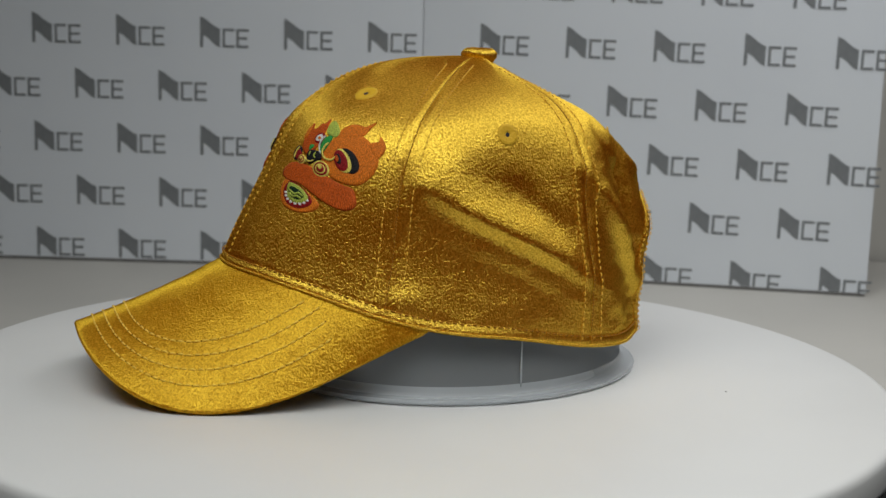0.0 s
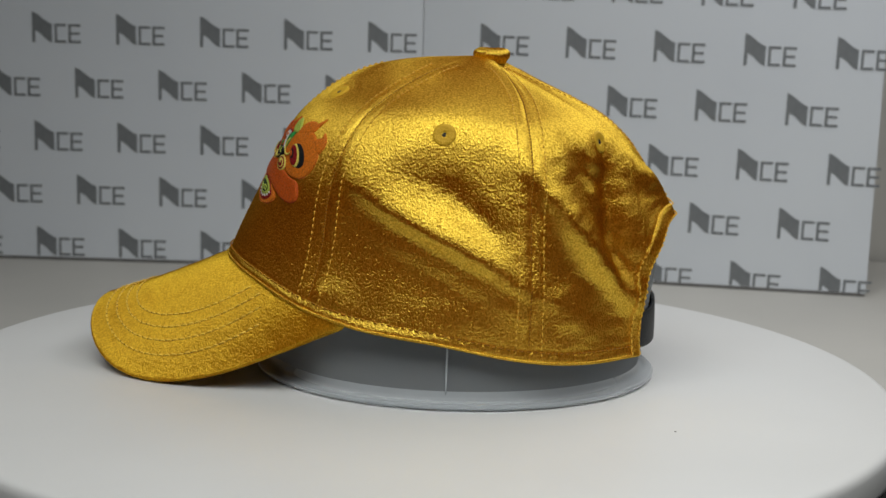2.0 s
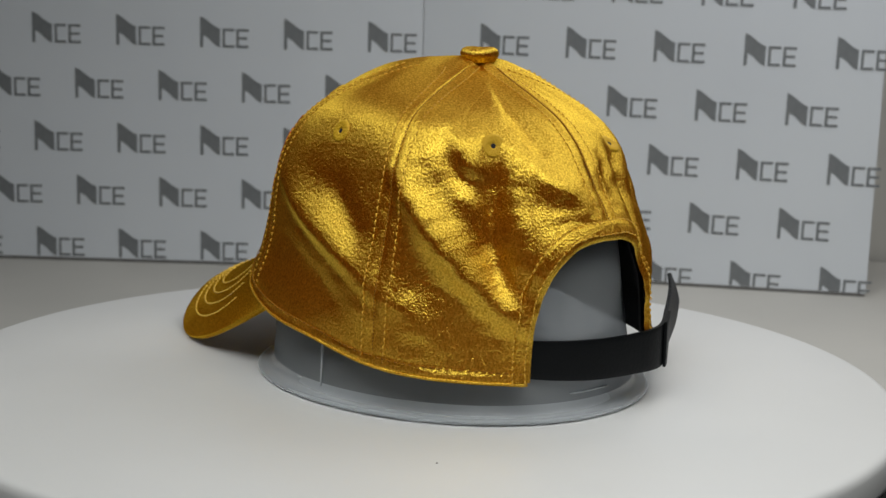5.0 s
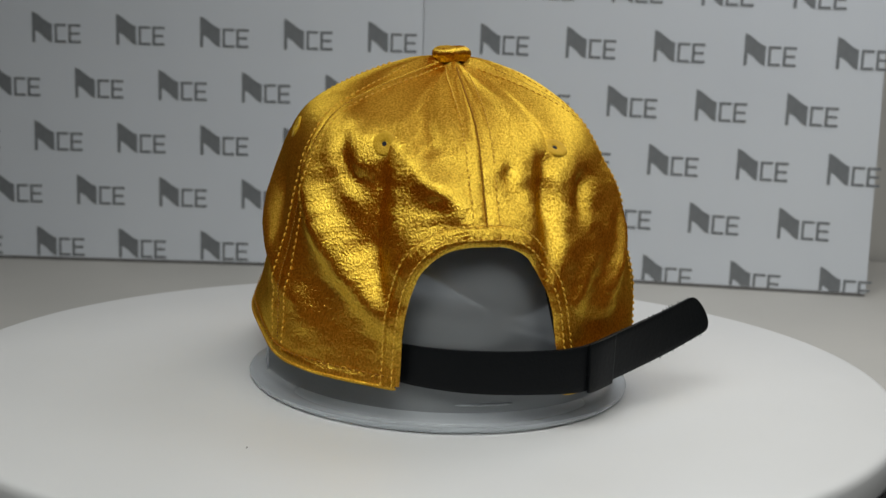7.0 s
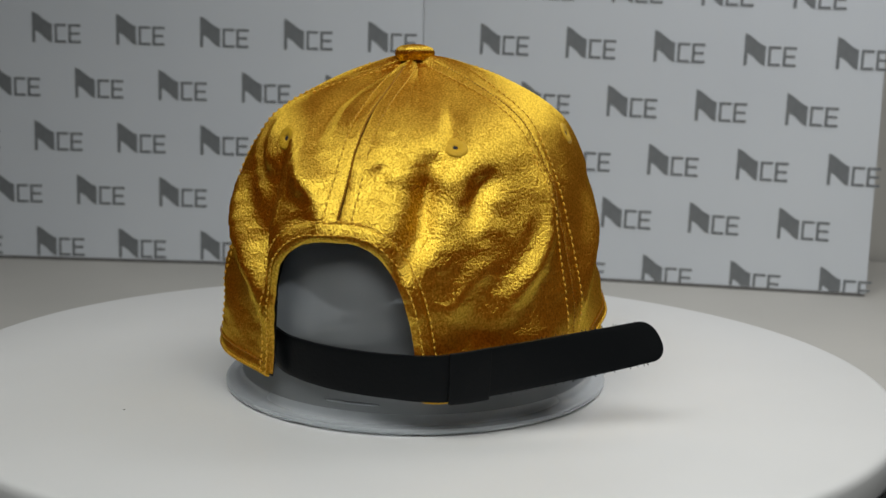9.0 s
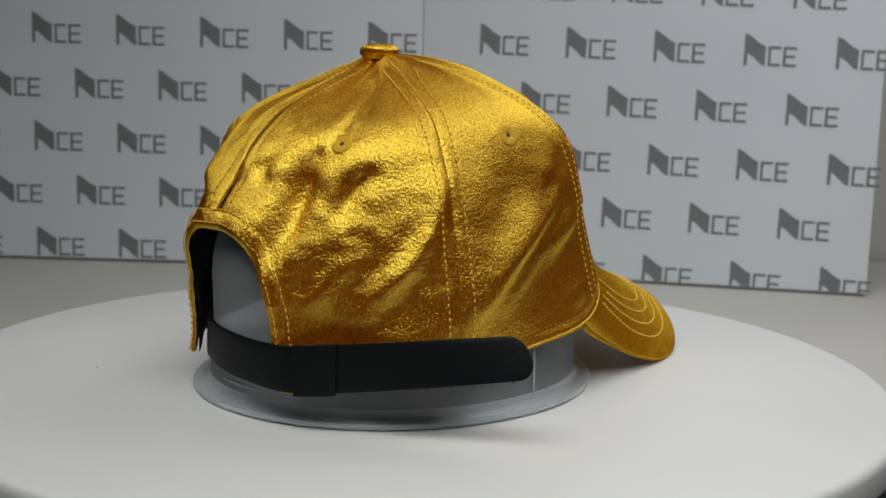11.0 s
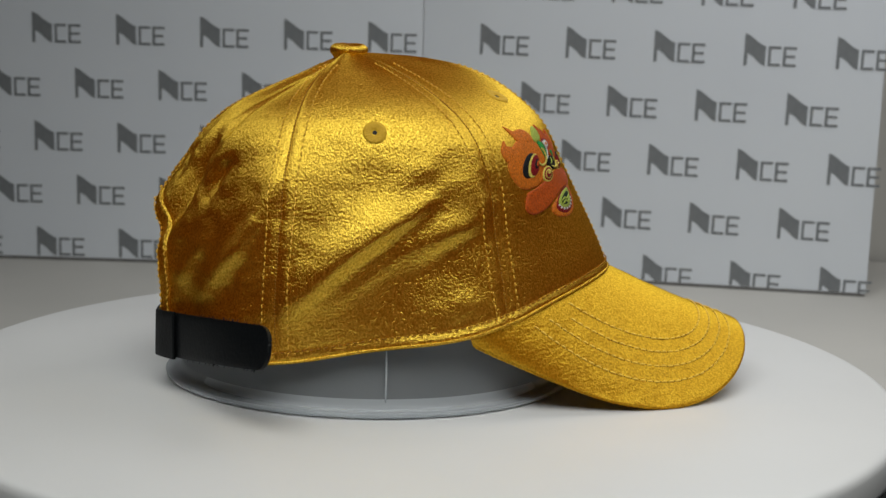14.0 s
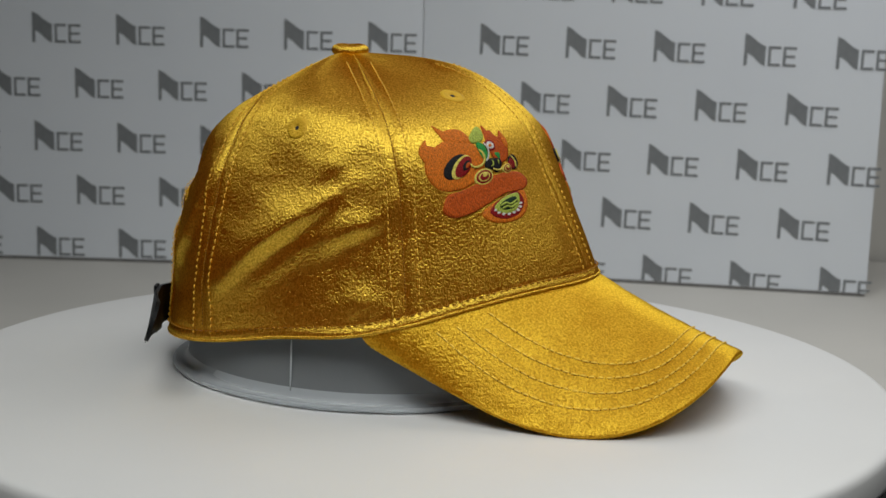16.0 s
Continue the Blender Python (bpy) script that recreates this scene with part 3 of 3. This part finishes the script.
# ---- covered button on top
prof = [(0.0, 0.0058), (0.0040, 0.0057), (0.0062, 0.0054), (0.0077, 0.0047), (0.0086, 0.0036), (0.0088, 0.0024), (0.0085, 0.0012), (0.0078, 0.0005), (0.0068, -0.0012)]
button = lathe("button", [(max(0.0002, r), z) for r, z in prof], satin, cap, 48, "satin covered top button")
for v in button.data.vertices:      # cloth pulled over a flat disc: a few soft creases
    w = math.atan2(v.co.y, v.co.x)
    v.co.z += 0.0004 * math.sin(2 * w + 0.6) * v.co.xy.length / 0.008 + 0.0003 * noise.noise(v.co * 500)
button.location = (0, 0, TOP - 0.0022)

# ================= the brim =================
def brim_z(x, y):
    d = x - 0.125
    return 0.0507 - 0.4305 * d + 0.80 * d * d - 8.81 * (y - 0.0013) ** 2


def brim_point(s, v):
    """s from -1 to 1 round the front, v from 0 at the crown to 1 at the outer edge."""
    inner = crown(s * 57.0, 0.0, -0.0005, True)
    w = s * math.pi / 2
    ox = 0.0512 + 0.1375 * abs(math.cos(w)) ** 0.593
    oy = 0.0768 * math.copysign(abs(math.sin(w)) ** 0.782, w)
    ox, oy = ox + 0.0129 * oy, oy + 0.0007
    k = abs(s) ** 40
    ox, oy = ox + (inner.x - ox) * k, oy + (inner.y - oy) * k
    x = inner.x + (ox - inner.x) * v
    y = inner.y + (oy - inner.y) * v
    zi = inner.z - brim_z(inner.x, inner.y)
    return Vector((x, y, brim_z(x, y) + zi * max((1 - v) ** 2, k)))


def brim_normal(s, v):
    p = brim_point(s, v)
    return Vector((0.4305 - 1.6 * (p.x - 0.125), 17.62 * (p.y - 0.0013), 1.0)).normalized()


OUT_S = [math.sin(math.pi / 2 * (-1 + i / 90)) * 0.999 for i in range(181)]
OUT = [brim_point(s, 1.0).to_2d() for s in OUT_S]
OUT_A = np.array([(p.x, p.y) for p in OUT])
ROW_IN, ROW_STEP = 0.0069, 0.0047
NS, NV = 121, 40
BT = 0.0026
verts = []
for i in range(NS):
    s = math.sin(math.pi / 2 * (-1 + 2 * i / (NS - 1))) * 0.999
    row = [brim_point(s, j / (NV - 1)) for j in range(NV)]
    nr = [brim_normal(s, j / (NV - 1)) for j in range(NV)]
    reach = (row[-1] - row[0]).length
    out = (row[-1] - row[-2]).normalized() if reach > 0.003 else Vector((0, math.copysign(1, s), 0))
    bt = BT * min(1.0, reach / 0.006 + 0.05)
    col = []
    for j in range(NV):
        pk = 0.0
        edge_in = float(np.hypot(OUT_A[:, 0] - row[j].x, OUT_A[:, 1] - row[j].y).min())
        for k in range(4):
            dist = edge_in - (ROW_IN + ROW_STEP * k)
            pk -= 0.00005 * math.exp(-(dist / 0.0010) ** 2)
        jig = 0.00025 * noise.noise(row[j] * 140)
        col.append(row[j] + nr[j] * (pk + jig))
    edge = [row[-1] + out * (bt * 0.5 * math.sin(math.pi * q / 6)) - nr[-1] * (bt * 0.5 * (1 - math.cos(math.pi * q / 6))) for q in range(1, 6)]
    under = [row[j] - nr[j] * bt for j in range(NV - 1, -1, -1)]
    verts += col + edge + under
NC = 2 * NV + 5
faces = [f[::-1] for f in grid_faces(NS, NC)]
faces.append(tuple(range(NC)))
faces.append(tuple((NS - 1) * NC + j for j in range(NC))[::-1])
brim = pydata("brim", verts, faces, satin_brim, cap, "curved stiff brim in gold satin")

def brim_lookup(x, y, s, v):
    """The (s, v) of the brim at (x, y), found from a first guess."""
    for _ in range(12):
        p = brim_point(s, v)
        ps, pv = brim_point(s + 1e-4, v) - p, brim_point(s, v + 1e-4) - p
        det = ps.x * pv.y - ps.y * pv.x
        if abs(det) < 1e-16:
            break
        dx, dy = x - p.x, y - p.y
        s = max(-0.995, min(0.995, s + 0.9e-4 * (dx * pv.y - dy * pv.x) / det))
        v = max(-0.2, min(0.999, v + 0.9e-4 * (ps.x * dy - ps.y * dx) / det))
    return s, v


for k in range(4):
    inset = ROW_IN + ROW_STEP * k
    path, s0 = [], 0
    for i in range(len(OUT)):
        a, b = OUT[max(0, i - 1)], OUT[min(len(OUT) - 1, i + 1)]
        d = (b - a).normalized()
        x, y = OUT[i].x - d.y * inset, OUT[i].y + d.x * inset
        az = math.degrees(math.atan2(y, x))
        rim = crown(az, 0.0, 0.0, True)
        if math.hypot(x, y) < math.hypot(rim.x, rim.y) + 0.0015 or abs(az) > 56:
            continue
        s, v = brim_lookup(x, y, OUT_S[i], 0.8)
        p = brim_point(s, v)
        if math.hypot(p.x - x, p.y - y) > 0.001 or v < 0.02:
            continue
        n = brim_normal(s, v)
        path.append((p + n * 0.0001, n))
    stitch_line("brim_stitching", path, 0.0036, brim, thread_brim, 0.0032, 0.00040, 0.00024)
    stitch_line("stitch_hole", path, 0.0036, brim, thread_hole, 0.0005, 0.00030, -0.0001, 0.0018)

# ================= embroidered lion heads =================
MM = 0.001


class Motif:
    """Draws raised satin-stitch patches on a front panel, in steps of about 0.085 mm from the big eye: u towards the front, v down."""

    def __init__(self, sign):
        self.sign = sign
        self.ob = None

    def place(self, u, v, off):
        az = self.sign * (32.038 + (-0.05837) * u + (0.02666) * v + (-0.000042945) * u * v)
        z = 0.10229 + (-0.00000302) * u + (-0.00007985) * v + (0.00000002033) * u * v
        p, ea, eh, n = crown_frame(az, surface_h(az, z))
        return p + n * off

    def patch(self, name, pts, mat, layer, rings=(1.0, 0.99, 0.9, 0.6, 0.3)):
        pts = [(x - 276, y - 288) for x, y in pts]
        m = len(pts)
        fine = []
        for i in range(m):          # round the outline a little
            p0, p1, p2, p3 = pts[i - 1], pts[i], pts[(i + 1) % m], pts[(i + 2) % m]
            for t in (0.0, 0.25, 0.5, 0.75):
                fine.append(tuple(0.5 * (2 * b + (c - a) * t + (2 * a - 5 * b + 4 * c - d) * t * t + (3 * b - a - 3 * c + d) * t**3) for a, b, c, d in zip(p0, p1, p2, p3)))
        cx, cy = sum(p[0] for p in fine) / len(fine), sum(p[1] for p in fine) / len(fine)
        base = 0.00042 + 0.00013 * layer
        verts, n = [], len(fine)
        for k, sc in enumerate(rings):
            off = base + (-0.0009, -0.00005, 0.00012, 0.00016, 0.00018)[k]
            verts += [self.place(cx + (x - cx) * sc, cy + (y - cy) * sc, off) for x, y in fine]
        verts.append(self.place(cx, cy, base + 0.00018))
        faces = []
        for k in range(len(rings) - 1):
            for i in range(n):
                faces.append((k * n + i, k * n + (i + 1) % n, (k + 1) * n + (i + 1) % n, (k + 1) * n + i))
        last = (len(rings) - 1) * n
        faces += [(last + i, last + (i + 1) % n, len(verts) - 1) for i in range(n)]
        if self.sign > 0:
            faces = [f[::-1] for f in faces]
        if self.ob is None:
            self.ob = pydata("embroidery", verts, faces, mat, cap, "embroidered orange lion dance head")
            return self.ob
        return pydata(name, verts, faces, mat, self.ob)

    def oval(self, name, cx, cy, rx, ry, mat, layer, tilt=0.0):
        c, s = math.cos(tilt), math.sin(tilt)
        pts = []
        for i in range(12):
            w = 2 * math.pi * i / 12
            x, y = rx * math.cos(w), ry * math.sin(w)
            pts.append((cx + x * c - y * s, cy + x * s + y * c))
        return self.patch(name, pts, mat, layer)

    def cord(self, name, pts, mat, layer, width=0.45):
        pts = [(x - 276, y - 288) for x, y in pts]
        P = []
        for i in range(len(pts) - 1):
            p0, p1, p2, p3 = pts[max(0, i - 1)], pts[i], pts[i + 1], pts[min(len(pts) - 1, i + 2)]
            for t in (0.0, 0.33, 0.66):
                P.append(tuple(0.5 * (2 * b + (c - a) * t + (2 * a - 5 * b + 4 * c - d) * t * t + (3 * b - a - 3 * c + d) * t**3) for a, b, c, d in zip(p0, p1, p2, p3)))
        P.append(pts[-1])
        off = 0.00058 + 0.00013 * layer
        q = [self.place(x, y, off) for x, y in P]
        nn = [(self.place(x, y, off + 0.001) - r).normalized() for (x, y), r in zip(P, q)]
        verts, faces = [], []
        tube(verts, faces, q, nn, width * MM, 0.0003, 6)
        return pydata(name, verts, faces, mat, self.ob)


def lion_head(sign):
    m = Motif(sign)
    m.patch("cheek", [(130, 290), (176, 352), (236, 400), (290, 412), (350, 392), (392, 340), (402, 270), (372, 210), (322, 168), (260, 145), (190, 152), (140, 190), (120, 240)], t_orange, 0)
    m.patch("flame", [(88, 98), (130, 124), (200, 104), (262, 112), (312, 162), (250, 172), (175, 165), (140, 140)], t_orange, 0)
    m.patch("flame", [(76, 166), (92, 190), (130, 196), (152, 212), (136, 272), (98, 254), (66, 212)], t_orange, 0)
    m.patch("jaw", [(442, 528), (474, 570), (530, 584), (590, 564), (622, 500), (618, 430), (590, 408), (480, 470)], t_orange, 0)
    m.patch("mouth", [(464, 515), (486, 549), (532, 567), (580, 546), (606, 490), (596, 438), (560, 415), (490, 462)], t_red, 1)
    for i in range(8):
        w = radians(150 - i * 22)
        m.oval("tooth", 534 + 53 * math.cos(w), 488 + 50 * math.sin(w), 7.0, 9, t_white, 2, w - math.pi / 2)
    m.patch("tongue", [(480, 494), (512, 446), (572, 425), (584, 470), (570, 518), (534, 536), (496, 524)], t_lime, 3)
    m.patch("tongue_hollow", [(496, 492), (520, 458), (562, 444), (573, 474), (556, 508), (522, 518)], t_darkgreen, 4)
    m.cord("tongue_line", [(500, 494), (520, 478), (541, 486), (568, 463)], t_lime, 5)
    m.cord("tongue_line", [(508, 508), (528, 496), (546, 502), (566, 482)], t_lime, 5)
    m.patch("snout", [(284, 446), (296, 422), (330, 408), (380, 375), (450, 330), (520, 308), (590, 312), (632, 352), (628, 388), (598, 410), (520, 426), (450, 482), (400, 528), (346, 548), (298, 516)], t_rust, 2)
    m.patch("forehead", [(366, 70), (386, 98), (412, 90), (446, 116), (474, 118), (482, 86), (516, 132), (527, 200), (520, 240), (480, 262), (440, 232), (410, 190), (388, 150)], t_rust, 1)
    m.patch("horn", [(480, 96), (500, 108), (522, 140), (526, 175), (505, 170), (486, 135)], t_orange, 2)
    m.oval("brow_spot", 412, 170, 36, 27, t_red, 2, 0.5)
    m.oval("brow_spot", 412, 170, 25, 17, t_white, 3, 0.5)
    m.oval("brow_spot", 410, 172, 10, 9, t_orange, 4)
    m.patch("tuft", [(333, 80), (362, 95), (372, 142), (322, 166), (294, 146), (308, 106)], t_lime, 1)
    m.patch("tuft", [(338, 160), (372, 166), (402, 205), (408, 256), (380, 234), (350, 196)], t_green, 2)
    m.cord("tuft_edge", [(372, 160), (400, 190), (408, 225), (402, 255)], t_white, 3, 0.35)
    m.patch("green_leaf", [(440, 208), (468, 206), (474, 238), (452, 226)], t_green, 2)
    m.oval("eye", 272, 288, 52, 66, t_black, 2, 0.12)
    m.oval("iris_ring", 294, 288, 40, 63, t_yellow, 3, 0.08)
    m.oval("iris", 302, 287, 33, 56, t_red, 4, 0.05)
    m.oval("pupil", 312, 280, 15, 28, t_black, 5)
    m.oval("pupil", 318, 278, 9, 17, t_rust, 6)
    m.cord("curl", [(326, 268), (350, 286), (380, 278), (392, 248), (376, 214), (352, 196)], t_yellow, 3, 0.5)
    m.patch("brow", [(406, 246), (440, 236), (472, 238), (486, 266), (474, 310), (440, 296), (404, 282)], t_black, 3)
    m.cord("brow_line", [(428, 246), (440, 268), (430, 280)], t_lime, 4, 0.35)
    m.cord("brow_line", [(460, 242), (468, 268)], t_lime, 4, 0.35)
    m.cord("brow_line", [(440, 292), (468, 300), (494, 288), (488, 306)], t_yellow, 4, 0.4)
    m.oval("far_eye", 556, 254, 28, 42, t_black, 2, -0.3)
    m.oval("far_eye_red", 546, 262, 18, 30, t_red, 3, -0.3)
    m.cord("far_eye_ring", [(536, 222), (560, 250), (568, 288)], t_yellow, 4, 0.4)
    for cx, cy, r in ((408, 335, 42), (518, 290, 25)):
        for k, (f, mat) in enumerate(((1.0, t_yellow), (0.84, t_red), (0.62, t_yellow), (0.48, t_red))):
            m.oval("nostril", cx, cy, r * f, r * f * 1.05, mat, 3 + k)
        m.oval("nostril", cx, cy - r * 0.22, r * 0.26, r * 0.3, t_yellow, 7)


lion_head(1)
lion_head(-1)


# ================= the strap =================
def strap_line(t):
    """Centre of the strap, t from 0 (left panel) to 1 (end of the free tail): point and the direction across its width."""
    low = [(0, (-0.0600, 0.0400, 0.0200)), (0.14, (-0.0720, 0.0270, 0.0182)), (0.30, (-0.0798, 0.0060, 0.0165)), (0.46, (-0.0826, -0.0190, 0.0160)), (0.58, (-0.0808, -0.0385, 0.0160)), (0.70, (-0.0690, -0.0560, 0.0175)), (0.86, (-0.0480, -0.0900, 0.0232)), (1.0, (-0.0270, -0.1195, 0.0285))]
    high = [(0, (-0.0600, 0.0400, 0.0350)), (0.14, (-0.0718, 0.0270, 0.0342)), (0.30, (-0.0794, 0.0060, 0.0335)), (0.46, (-0.0822, -0.0190, 0.0335)), (0.58, (-0.0804, -0.0385, 0.0345)), (0.70, (-0.0690, -0.0565, 0.0368)), (0.86, (-0.0475, -0.0860, 0.0408)), (1.0, (-0.0260, -0.1115, 0.0440))]
    lo = Vector([interp(t, [(k, p[i]) for k, p in low]) for i in range(3)])
    hi = Vector([interp(t, [(k, p[i]) for k, p in high]) for i in range(3)])
    return lo, hi


def strap_mesh(name, t0, t1, grow, thick, mat, parent, round_end=False, n=70, lift=0.0, label=""):
    verts, nw = [], 9
    for i in range(n):
        t = i / (n - 1)
        if round_end:
            t = 1 - (1 - t) ** 1.8
        t = t0 + (t1 - t0) * t
        lo, hi = strap_line(t)
        lo2, hi2 = strap_line(min(1, t + 0.01))
        lo1, hi1 = strap_line(max(0, t - 0.01))
        d = ((lo2 + hi2) - (lo1 + hi1)).normalized()
        up = (hi - lo).normalized()
        nn = up.cross(d).normalized()
        if nn.dot(Vector((-1, -0.7, 0))) < 0:
            nn = -nn
        half = (hi - lo).length / 2 + grow
        if round_end:
            rest = (t1 - t) / (t1 - t0) / 0.032
            if rest < 1:
                half *= 0.12 + 0.88 * math.sqrt(max(0.0, 1 - (1 - rest) ** 2.4))
        c = (lo + hi) / 2
        ring = []
        for k in range(nw):
            w = -1 + 2 * k / (nw - 1)
            ring.append(c + up * (half * w) + nn * (lift + thick * (0.5 + 0.06 * (1 - w * w))))
        for k in range(nw - 1, -1, -1):
            w = -1 + 2 * k / (nw - 1)
            ring.append(c + up * (half * w) + nn * (lift - thick * 0.5))
        verts += ring
    m = 2 * nw
    faces = []
    for i in range(n - 1):
        for k in range(m):
            a, b = i * m + k, i * m + (k + 1) % m
            faces.append((a, a + m, b + m, b))
    faces.append(tuple(range(m)))
    faces.append(tuple((n - 1) * m + k for k in range(m))[::-1])
    ob = pydata(name, verts, faces, mat, parent, label)
    md = ob.modifiers.new("soft_edge", "BEVEL")
    md.width, md.segments, md.limit_method, md.angle_limit = 0.0003, 2, "ANGLE", radians(50)
    return ob


strap = strap_mesh("strap", 0.0, 1.0, 0.0, 0.0017, leather, cap, True, 110, 0.0, "black leather closure strap with a free tail")
strap_mesh("strap_loop", 0.595, 0.690, 0.0008, 0.0014, leather, strap, False, 20, 0.0017, "black leather keeper loop")
verts, faces = [], []
for k in range(46):     # loose fibres on the raw edges of the tail
    t = random.uniform(0.72, 0.97)
    lo, hi = strap_line(t)
    e, other = (lo, hi) if random.random() < 0.6 else (hi, lo)
    d = (e - other).normalized() * random.uniform(0.0004, 0.0011) + Vector((random.uniform(-1, 1), random.uniform(-1, 1), 0)) * 0.0004
    tube(verts, faces, [e - d * 0.3, e + d], [Vector((1, 0, 0))] * 2, 0.00012, 0.00012, 4)
pydata("edge_fibres", verts, faces, leather_edge, strap)

# ================= the clear form inside the cap =================
form = new("cap_form")
tagged(form, "frosted translucent plastic cap form standing on the white turntable", "display form")
FX = 0.015


def form_ring(a, grow, z):
    r = 0.0915 - 0.0011 * math.cos(a) - 0.0006 * math.sin(a) + 0.0045 * math.cos(2 * a) + 0.0005 * math.sin(2 * a) - 0.0006 * math.cos(3 * a) + grow
    return Vector((FX + r * math.cos(a), r * math.sin(a), z))


NF = 120
prof = [(-0.020, 0.0006), (-0.001, 0.0006), (0.0, 0.0010), (0.0002, 0.0020), (-0.0004, 0.0027), (-0.0015, 0.0029), (-0.0040, 0.0030), (-0.0056, 0.0034), (-0.0066, 0.0046), (-0.0071, 0.0070)]
verts = [form_ring(2 * math.pi * i / NF, g, z) for i in range(NF) for g, z in prof]
pydata("flange", verts, [f[::-1] for f in grid_faces(NF, len(prof), True)], clear_edge, form, "glossy translucent flange")
# wall and dome: from the flange up into the crown
verts, rows = [], 30
for i in range(NF):
    a = 2 * math.pi * i / NF
    base = form_ring(a, -0.0072, 0.0062)
    az = math.degrees(math.atan2(base.y, base.x))
    for j in range(rows):
        t = j / (rows - 1)
        if t < 0.35:
            s = t / 0.35
            up = crown(az, max(0.0, surface_h(az, 0.058)), -0.0085 - 0.003 * max(0.0, -math.cos(a)), True)
            p = base.lerp(up, s)
            p.z = 0.0062 + (up.z - 0.0062) * s
        else:
            s = (t - 0.35) / 0.65
            h0 = max(0.0, surface_h(az, 0.058))
            p = crown(az, h0 + (0.985 - h0) * s, -0.0085 - 0.003 * max(0.0, -math.cos(a)) * (1 - s) - 0.003 * s, True)
        verts.append(p)
pydata("dome", verts, grid_faces(NF, rows, True), frosted, form, "frosted translucent dome")
# moulding lines and the slot at the back
for way in (95.0, -87.5):
    pts, nr = [], []
    for k in range(8):
        p = form_ring(radians(way), -0.0068 - 0.0006 * k / 7, 0.0055 + 0.022 * k / 7)
        n = Vector((p.x - FX, p.y, 0)).normalized()
        pts.append(p), nr.append(n)
    verts, faces = [], []
    tube(verts, faces, pts, nr, 0.0005, 0.0006, 6)
    pydata("mould_line", verts, faces, clear_edge, form, "glossy raised moulding line")
pts, nr = [], []
for k in range(9):
    p = form_ring(radians(180 - 7.5 + 15 * k / 8), -0.0063, 0.0105)
    pts.append(p), nr.append(Vector((-1, 0, 0)))
verts, faces = [], []
tube(verts, faces, pts, nr, 0.0005, 0.0005, 6)
pydata("slot_line", verts, faces, clear_edge, form, "raised line of a slot")


# ================= motion: the turntable carries everything round =================
def turned(t):
    return -14.1114 * t + 1.7275 * (t / 16) * (1 - t / 16)


def motions():
    times = [k * 0.5 for k in range(33)]
    walk(turntable, [(t, pose(0.0005, 0.0018, 0, 0, 0, turned(t))) for t in times])
    on_disc = pose(CAP_X, CAP_Y, 0, 0, 0, CAP_TURN)
    walk(cap, [(t, pose(0, 0, 0, 0, 0, turned(t)) @ on_disc) for t in times])
    walk(form, [(t, pose(0, 0, 0, 0, 0, turned(t)) @ on_disc) for t in times])


motions()
